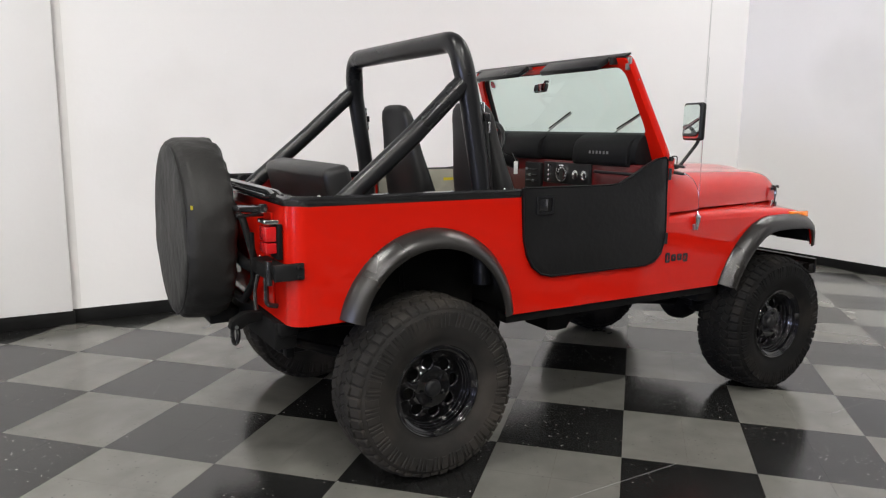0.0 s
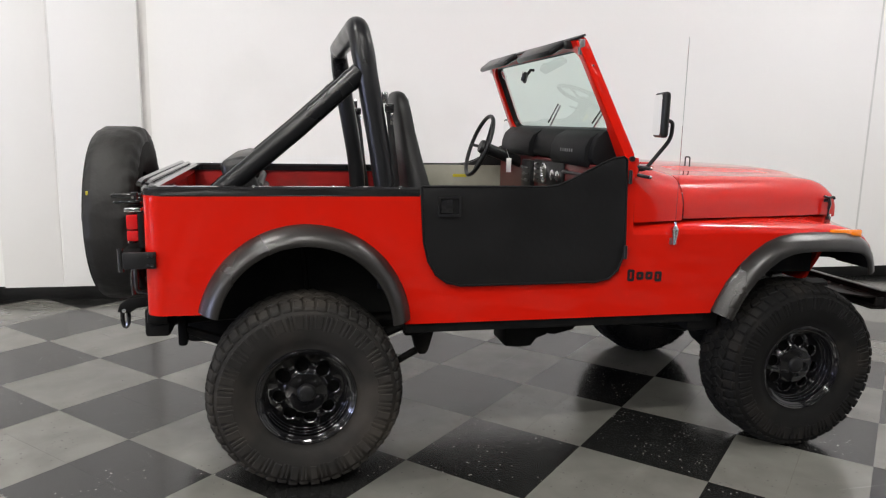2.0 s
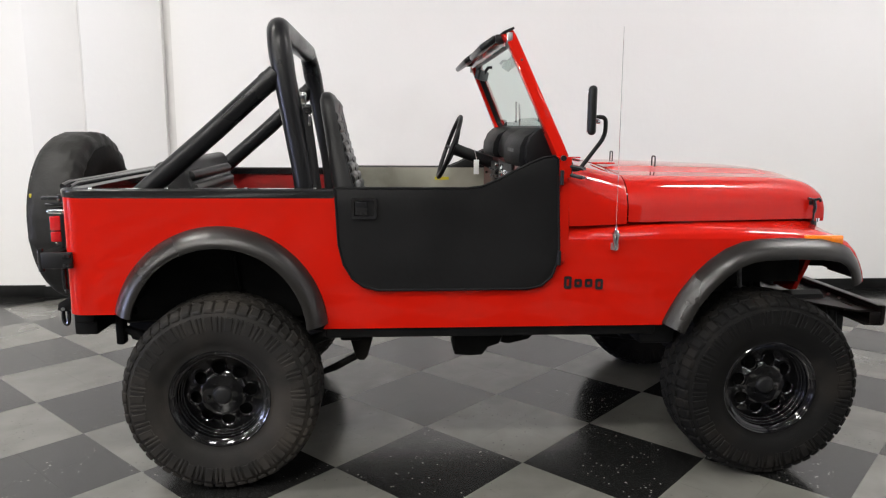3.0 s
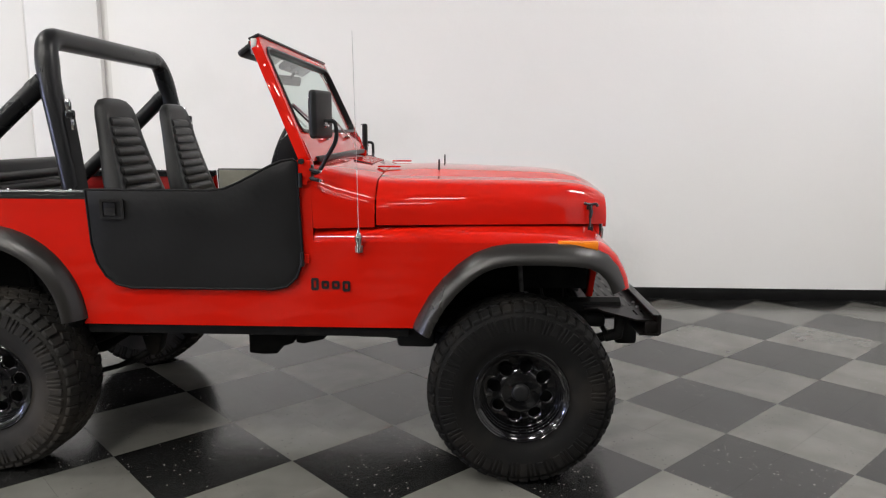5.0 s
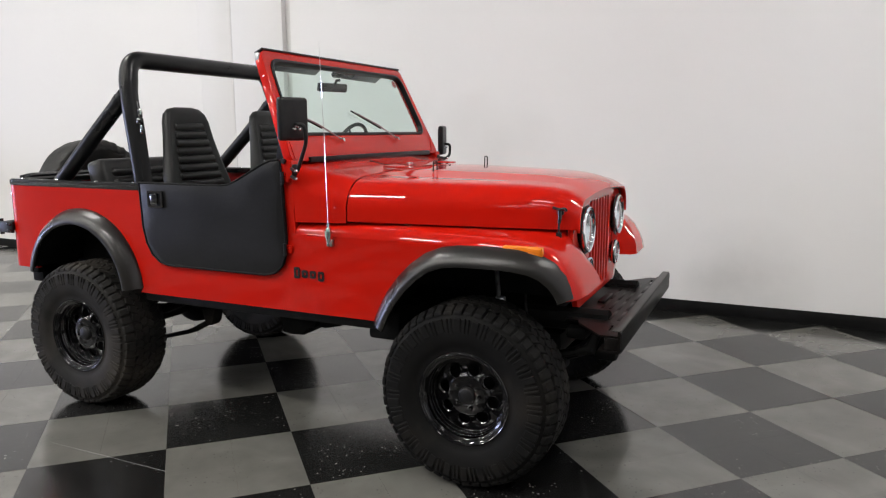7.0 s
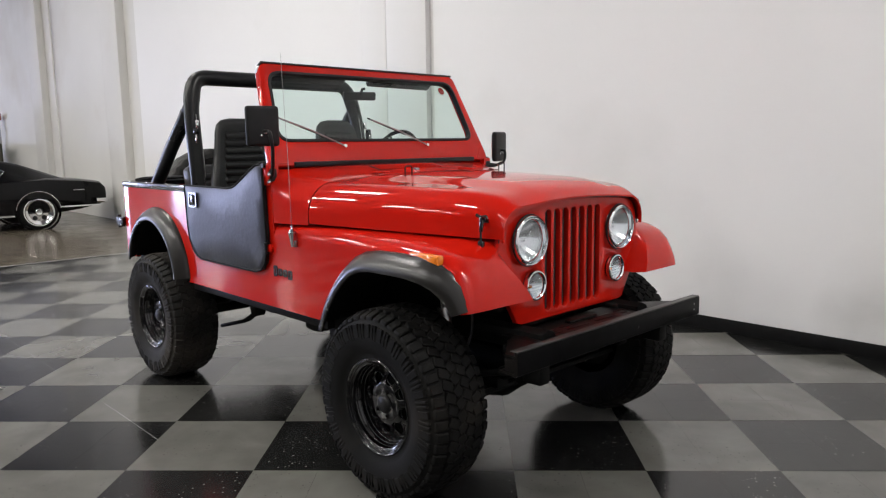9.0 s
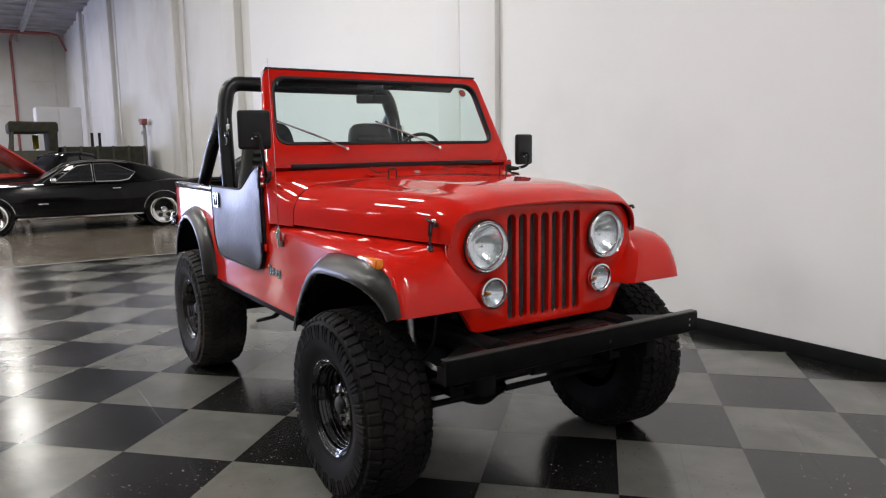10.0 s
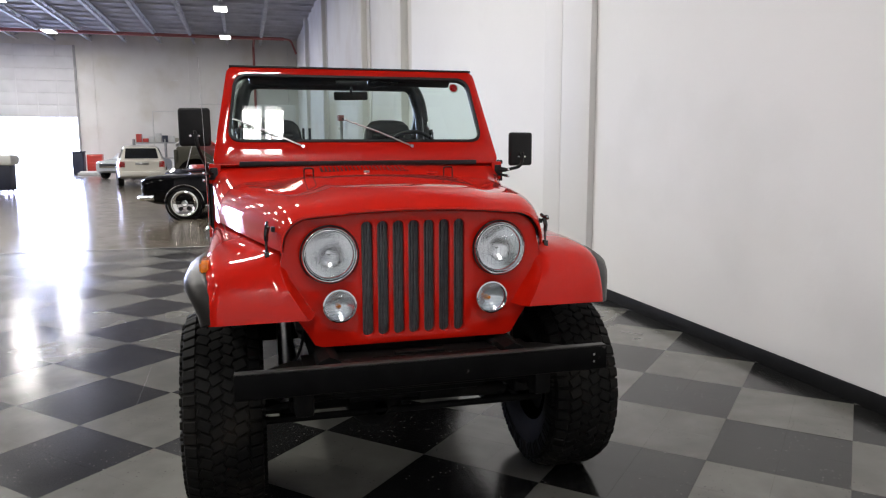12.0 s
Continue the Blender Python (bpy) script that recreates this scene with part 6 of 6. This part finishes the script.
for s in (-1, 1):
    for z in (0.62, 0.76):
        part("headlight", lathe([(0.0, -0.02), (0.06, -0.015), (0.08, 0.0)], 20, "x", (0.005, s * 0.68, z)), LENS, coupe)
    part("wing_mirror", box(1.86, 1.96, s * 0.97 - 0.05, s * 0.97 + 0.05, 0.95, 1.05, 0.02), CHROME, coupe)
    part("door_handle", box(2.95, 3.10, s * 0.94 - 0.012, s * 0.94 + 0.012, 0.80, 0.825, 0.005), CHROME, coupe)
    part("fender_emblem", box(1.62, 1.80, s * 0.941 - 0.005, s * 0.941 + 0.005, 0.54, 0.565, 0.004), CHROME, coupe)
    part("rear_emblem", box(4.55, 4.75, s * 0.935 - 0.005, s * 0.935 + 0.005, 0.72, 0.74, 0.003), STEEL, coupe)
    part("quarter_trim", box(4.30, 5.05, s * 0.925 - 0.008, s * 0.925 + 0.008, 0.40, 0.425), CHROME, coupe)
part("price_card", box(2.74, 2.80, 0.79, 0.796, 0.99, 1.08), WHITE_TAG, coupe, "white card inside the side window")
part("grille", box(-0.006, 0.01, -0.55, 0.55, 0.55, 0.78), STEEL, coupe)

# dark car with its hood propped open, red underside
hot = car("open_hood_car", "black car with its hood propped open showing red underside", pose(-14.6, -2.44, 0, 0, 0, 112), CAR_BLACK, 4.9, 1.8,
          [(0.0, 0.45, 0.85, 0.75), (0.1, 0.36, 0.93, 0.84), (0.8, 0.27, 0.97, 0.90), (1.7, 0.26, 1.0, 0.90), (3.2, 0.26, 1.0, 0.90), (4.2, 0.3, 0.98, 0.9), (4.8, 0.4, 0.92, 0.86), (4.9, 0.48, 0.85, 0.8)],
          [(1.62, 0.98, 1.0, 0.7), (1.8, 0.98, 1.15, 0.7), (2.1, 0.98, 1.46, 0.63), (2.3, 0.98, 1.535, 0.61), (2.7, 0.98, 1.545, 0.61), (2.95, 0.98, 1.50, 0.61), (3.15, 0.98, 1.2, 0.66), (3.25, 0.98, 1.0, 0.7)],
          (0.85, 3.75), 0.34, [[(1.95, 1.03), (2.22, 1.42), (2.5, 1.46), (2.5, 1.03)], [(2.54, 1.03), (2.54, 1.46), (2.86, 1.42), (2.95, 1.03)]], chrome=False)
part("hood_underside", box(0, 1.42, -0.66, 0.66, -0.02, 0.07, 0.03, m=pose(1.66, 0, 1.03, 0, -34, 180)), CAR_RED, hot, "red painted hood underside")
part("hood_skin", box(0, 1.44, -0.68, 0.68, -0.035, -0.0205, 0.006, m=pose(1.66, 0, 1.075, 0, -34, 180)), CAR_BLACK, hot)
part("prop", cyl((0.55, 0.6, 0.98), (0.75, 0.62, 1.62), 0.010, 8), STEEL, hot)
part("engine", box(0.5, 1.4, -0.3, 0.3, 0.8, 1.06, 0.06), CAR_RED, hot)

# olive cargo truck with a canvas cab top
truck = thing("military_truck", "olive drab cargo truck with a canvas cab top and dark bed", "truck", "parked cars", at=pose(-20.0, -2.95, 0, 0, 0, 90))
part("hood", box(0.2, 1.75, -0.55, 0.55, 0.85, 1.55, 0.08, segments=3), OLIVE, truck)
part("grille", box(0.12, 0.22, -0.6, 0.6, 0.75, 1.45, 0.03), OLIVE, truck)
part("cab", box(1.7, 3.0, -0.88, 0.88, 0.75, 1.62, 0.06), OLIVE, truck)
part("windscreen_frame", plate([(-0.82, 1.6), (0.82, 1.6), (0.82, 2.2), (-0.82, 2.2)], [[(-0.76, 1.66), (-0.04, 1.66), (-0.04, 2.13), (-0.76, 2.13)], [(0.04, 1.66), (0.76, 1.66), (0.76, 2.13), (0.04, 2.13)]],
                               lambda u, v, w: (1.78 + w + (v - 1.6) * 0.15, u, v), 0.05), OLIVE, truck)
part("canvas_top", jitter(box(1.78, 3.05, -0.88, 0.88, 2.14, 2.46, 0.07, segments=3), 0.03, 2.5), CANVAS, truck, "sagging olive canvas roof")
part("canvas_back", jitter(box(2.78, 3.02, -0.88, 0.88, 1.6, 2.3, 0.04), 0.02, 2.5), CANVAS, truck)
for y in (-0.84, 0.84):
    part("post", cyl((1.85, y, 1.6), (1.88, y, 2.2), 0.03, 8), OLIVE, truck)
    part("yellow_cloth", box(2.45, 2.62, y * 0.8 - 0.02, y * 0.8 + 0.02, 1.66, 2.1, 0.01), YELLOW, truck) if y > 0 else None
    bm = lathe([(0.60, -0.22), (0.72, -0.22), (0.72, 0.30), (0.60, 0.30)], 32, "y", (0.80, y * 0.92, 0.56))
    bmesh.ops.bisect_plane(bm, geom=bm.verts[:] + bm.edges[:] + bm.faces[:], plane_co=(0, 0, 0.6), plane_no=(0, 0, -1), clear_outer=True)
    part("fender", bm, OLIVE, truck)
    part("wheel_well", lathe([(0.0, 0.0), (0.61, 0.0)], 32, "y", (0.80, y * 0.72, 0.56)), BLACK_FRAME, truck)
    for x in (0.80, 4.2):
        wt = part("wheel", lathe([(0.22, -0.12), (0.40, -0.12), (0.45, -0.08), (0.45, 0.08), (0.40, 0.12), (0.22, 0.12)], 32, "y"), RUBBER, truck, m=pose(x, y * 0.92, 0.45))
        part("rim", lathe([(0, -0.09), (0.10, -0.10), (0.2, -0.05), (0.23, -0.115)], 24, "y"), OLIVE, wt)
part("bed", box(3.1, 5.45, -0.95, 0.95, 0.90, 1.72, 0.03), CANVAS, truck, "dark olive cargo bed with drop sides")
for k in range(6):
    part("stake", box(3.15 + 0.44 * k, 3.21 + 0.44 * k, -0.975, -0.945, 0.92, 1.74), OLIVE, truck)
part("chassis", box(0.1, 5.4, -0.4, 0.4, 0.6, 0.85, 0.02), BLACK_FRAME, truck)
part("step", box(1.8, 2.9, -0.98, -0.80, 0.55, 0.62, 0.02), OLIVE, truck)

# cream estate car seen from behind, silver car beyond
wagon = car("estate_car", "cream estate car seen from behind, with dark rear window", pose(-28.8, -5.2, 0, 0, 0, 10) @ Matrix.Diagonal((1, 1, 1.1, 1)), CAR_CREAM, 4.4, 1.75,
            [(0.0, 0.4, 0.75, 0.72), (0.2, 0.3, 0.85, 0.82), (1.2, 0.28, 0.95, 0.87), (3.0, 0.28, 0.96, 0.875), (4.1, 0.3, 0.96, 0.87), (4.35, 0.36, 0.94, 0.84), (4.4, 0.42, 0.88, 0.8)],
            [(1.1, 0.94, 0.96, 0.7), (1.8, 0.94, 1.38, 0.62), (2.2, 0.94, 1.45, 0.62), (3.6, 0.94, 1.45, 0.62), (4.0, 0.94, 1.38, 0.62), (4.3, 0.94, 0.98, 0.7)],
            (0.85, 3.45), 0.31, [[(1.6, 0.99), (1.95, 1.36), (2.6, 1.38), (2.6, 0.99)], [(2.66, 0.99), (2.66, 1.38), (3.8, 1.36), (3.95, 0.99)]], chrome=False, plain_rim=True)
part("rear_window", plate([(-0.60, 0.02), (0.60, 0.02), (0.54, 0.40), (-0.54, 0.40)], [], lambda u, v, w: (4.315 - v * 0.72 + w, u, 0.985 + v * 0.92), 0.006), GLASS_CAR, wagon)
for s in (-1, 1):
    part("tail_lamp", box(4.33, 4.40, s * 0.70 - 0.11, s * 0.70 + 0.11, 0.68, 0.90, 0.02), TAIL, wagon)
part("rear_bumper", box(4.33, 4.50, -0.84, 0.84, 0.38, 0.56, 0.04), CAR_CREAM, wagon)
part("tail_panel", box(4.398, 4.41, -0.24, 0.24, 0.78, 0.86, 0.005), STEEL, wagon)
silver = car("silver_saloon", "pale silver car with a chrome front parked by the far wall", pose(-32.5, -6.9, 0, 0, 0, 158), CAR_SILVER, 4.6, 1.8,
             [(0.0, 0.4, 0.78, 0.74), (0.2, 0.3, 0.86, 0.84), (1.3, 0.28, 0.95, 0.89), (3.2, 0.28, 0.96, 0.89), (4.4, 0.3, 0.92, 0.86), (4.6, 0.4, 0.85, 0.8)],
             [(1.3, 0.94, 0.96, 0.7), (1.9, 0.94, 1.34, 0.62), (2.2, 0.94, 1.42, 0.62), (3.0, 0.94, 1.42, 0.62), (3.5, 0.94, 1.34, 0.62), (4.0, 0.94, 0.97, 0.7)],
             (0.85, 3.6), 0.32, [[(1.75, 0.99), (2.05, 1.32), (2.6, 1.35), (2.6, 0.99)], [(2.66, 0.99), (2.66, 1.35), (3.3, 1.32), (3.55, 0.99)]])
part("grille", box(-0.02, 0.02, -0.55, 0.55, 0.55, 0.75, 0.01), CHROME, silver)

# loose things along the walls
box_w = thing("storage_cabinet", "tall white storage box against the warehouse wall", "storage box")
part("body", box(-27.2, -25.6, 0.0, 1.5, 0.0, 3.25, 0.02), DOOR_PANEL, box_w)
part("door", box(-25.599, -25.57, 0.03, 0.745, 0.1, 3.2, 0.006), DOOR_PANEL, box_w)
part("door", box(-25.599, -25.57, 0.755, 1.47, 0.1, 3.2, 0.006), DOOR_PANEL, box_w)
for y in (1.80, 2.06):
    solid("steel_post", box(-25.59, -25.50, y - 0.05, y + 0.05, 0.0, 2.3, 0.01), BLACK_SATIN, "black steel post standing by the white storage box", "post", group="black posts")
tool = thing("tool_chest", "red steel tool chest on castors by the far wall", "tool chest")
part("body", box(-40.6, -40.0, -9.35, -8.55, 0.12, 1.15, 0.02), CAR_RED, tool)
for k in range(5):
    part("drawer", box(-40.0, -39.98, -9.30, -8.60, 0.16 + 0.19 * k, 0.33 + 0.19 * k, 0.005), CAR_RED, tool)
for y in (-9.25, -8.65):
    for x in (-40.5, -40.1):
        part("castor", lathe([(0.0, -0.02), (0.06, -0.02), (0.06, 0.02), (0.0, 0.02)], 12, "y", (x, y, 0.06)), RUBBER, tool)
bin_ = thing("waste_bin", "dark blue wheeled waste bin beside the overhead door", "waste bin")
part("body", box(-40.6, -39.9, -10.1, -9.5, 0.0, 1.25, 0.06, segments=3), BLUE_BIN, bin_)
part("lid", box(-40.62, -39.88, -10.12, -9.48, 1.25, 1.33, 0.03), BLUE_BIN, bin_)
pal = thing("pallet_stack", "low grey pallet with flattened boxes on the floor", "pallet")
part("base", box(-39.6, -38.6, -9.6, -8.4, 0.0, 0.14, 0.01), JOINT, pal)
part("boxes", box(-39.5, -38.7, -9.5, -8.5, 0.14, 0.22, 0.02), WHITE_TAG, pal)
cart = thing("service_cart", "dark service cart with a white sheet on top", "cart")
part("frame", box(-22.3, -21.6, -9.0, -8.2, 0.10, 0.95, 0.02), BLUE_BIN, cart)
part("sheet", jitter(box(-22.4, -21.5, -9.1, -8.1, 0.95, 1.30, 0.08, segments=3), 0.06, 3), WHITE_TAG, cart, "crumpled white sheet")
for y in (-8.9, -8.3):
    part("castor", lathe([(0.0, -0.02), (0.05, -0.02), (0.05, 0.02), (0.0, 0.02)], 12, "y", (-21.7, y, 0.05)), RUBBER, cart)
    part("castor", lathe([(0.0, -0.02), (0.05, -0.02), (0.05, 0.02), (0.0, 0.02)], 12, "y", (-22.2, y, 0.05)), RUBBER, cart)
riser = thing("valve_riser", "grey riser pipe with red valve box on the warehouse wall", "valve")
part("pipe", cyl((-20.3, 2.72, 0.0), (-20.3, 2.72, 2.45), 0.055, 12), JOIST, riser)
part("valve_box", box(-20.45, -20.15, 2.60, 2.80, 2.42, 2.62, 0.02), PIPE_RED, riser)
part("gauge", box(-20.42, -20.28, 2.60, 2.66, 2.1, 2.22, 0.01), WHITE_TAG, riser)
part("handle", tube([(-20.6, 2.62, 2.55), (-20.3, 2.60, 2.60), (-20.0, 2.62, 2.55)], 0.02, 6), PIPE_RED, riser)
rack = thing("shelf_rack", "low grey shelf with clutter by the far wall", "shelf")
part("top", box(-38.6, -38.0, -6.6, -3.2, 1.75, 1.82), JOIST, rack)
part("middle", box(-38.6, -38.0, -6.6, -3.2, 0.9, 0.96), JOIST, rack)
for y in (-6.55, -4.9, -3.25):
    part("post", box(-38.58, -38.02, y - 0.04, y + 0.04, 0, 2.0), JOIST, rack)
for k in range(9):
    h = random.uniform(0.2, 0.5)
    y = -6.4 + k * 0.34
    solid("carton", box(-38.5, -38.1, y, y + 0.28, 1.821, 1.821 + h, 0.01), random.choice((KHAKI, BLUE_BIN, JOINT, CAR_RED)), "small carton on a warehouse shelf", "carton", group="cartons on the shelf")
part("raised_panel", jitter(box(0, 0.85, -0.4, 0.4, 0, 0.05, 0.02, m=pose(0.15, 0.2, 1.56, 0, -35, 0)), 0.04, 3), WHITE_TAG, truck, "pale panel leaning over the hood")


# ---- checkered tiles ----
def grid_point(i, j):
    u, v = (i + GU) * GRID, (j + GV) * GRID
    return u * math.cos(GA) - v * math.sin(GA), u * math.sin(GA) + v * math.cos(GA)


def tile_mesh(name, material):
    bm = bmesh.new()
    g, h = 0.00035, GRID / 2
    for sx in (0, 1):
        for sy in (0, 1):
            box(sx * h + g, (sx + 1) * h - g, sy * h + g, (sy + 1) * h - g, -0.004, 0, bm=bm)
    return finish(bm, name, material, smooth=False)


tiled = thing("floor_tiles", "grey and black checkered vinyl floor tiles, waxed and chipped", "floor tiles", kind="structure")
meshes = (tile_mesh("tile", TILE_DARK), tile_mesh("tile", TILE_LIGHT))
SOUTH = -11.0
whole, rest = [], ([], [])
for i in range(-45, 45):
    for j in range(-45, 45):
        c = [grid_point(i + a, j + b) for a, b in ((0, 0), (1, 0), (1, 1), (0, 1))]
        xs, ys = [p[0] for p in c], [p[1] for p in c]
        if max(xs) < EDGE or min(xs) > WX or max(ys) < SOUTH or min(ys) > WY:
            continue
        inside = min(xs) >= EDGE and max(xs) <= WX and max(ys) <= WY and min(ys) >= SOUTH
        mx, my = sum(xs) / 4, sum(ys) / 4
        near = (mx - 1.8) ** 2 + ((my + 0.6) * 1.15) ** 2
        (whole if inside else rest[(i + j) % 2]).append((near, i, j, c))
whole.sort()
rng = random.Random(5)
for near, i, j, c in whole[:300]:
    part("tile", meshes[(i + j) % 2], None, tiled, m=pose(*c[0], 0.0004, rng.gauss(0, 0.05), rng.gauss(0, 0.05), math.degrees(GA)))
for near, i, j, c in whole[300:]:
    rest[(i + j) % 2].append((near, i, j, c))
for k in (0, 1):
    bm = bmesh.new()
    for near, i, j, c in rest[k]:
        bm.faces.new([bm.verts.new((x, y, 0)) for x, y in c])
    for co, no in (((EDGE, 0, 0), (-1, 0, 0)), ((WX - 0.002, 0, 0), (1, 0, 0)), ((0, WY - 0.002, 0), (0, 1, 0)), ((0, SOUTH, 0), (0, -1, 0))):
        bmesh.ops.bisect_plane(bm, geom=bm.verts[:] + bm.edges[:] + bm.faces[:], plane_co=co, plane_no=no, clear_outer=True)
    ob = part("outer_tiles", bm, (TILE_DARK, TILE_LIGHT)[k], tiled, smooth=False)
    tagged(ob, kind="stuff")
solid("floor_edge", box(EDGE - 0.03, EDGE, SOUTH, WY, -0.004, 0.002), JOIST, "thin metal strip where the tiles end", "floor trim", "structure")

solid("trim_floor_seam", tube([(EDGE, -1.395, 0.0), (-2.39, -1.351, 0.0), (0.64, -1.306, 0.0), (2.13, -1.297, 0.0), (5.2, -1.26, 0.0)], 0.0006, 6, flat=0.7), JOIST, "raised seam line running across the vinyl tiles", "floor seam", "structure")
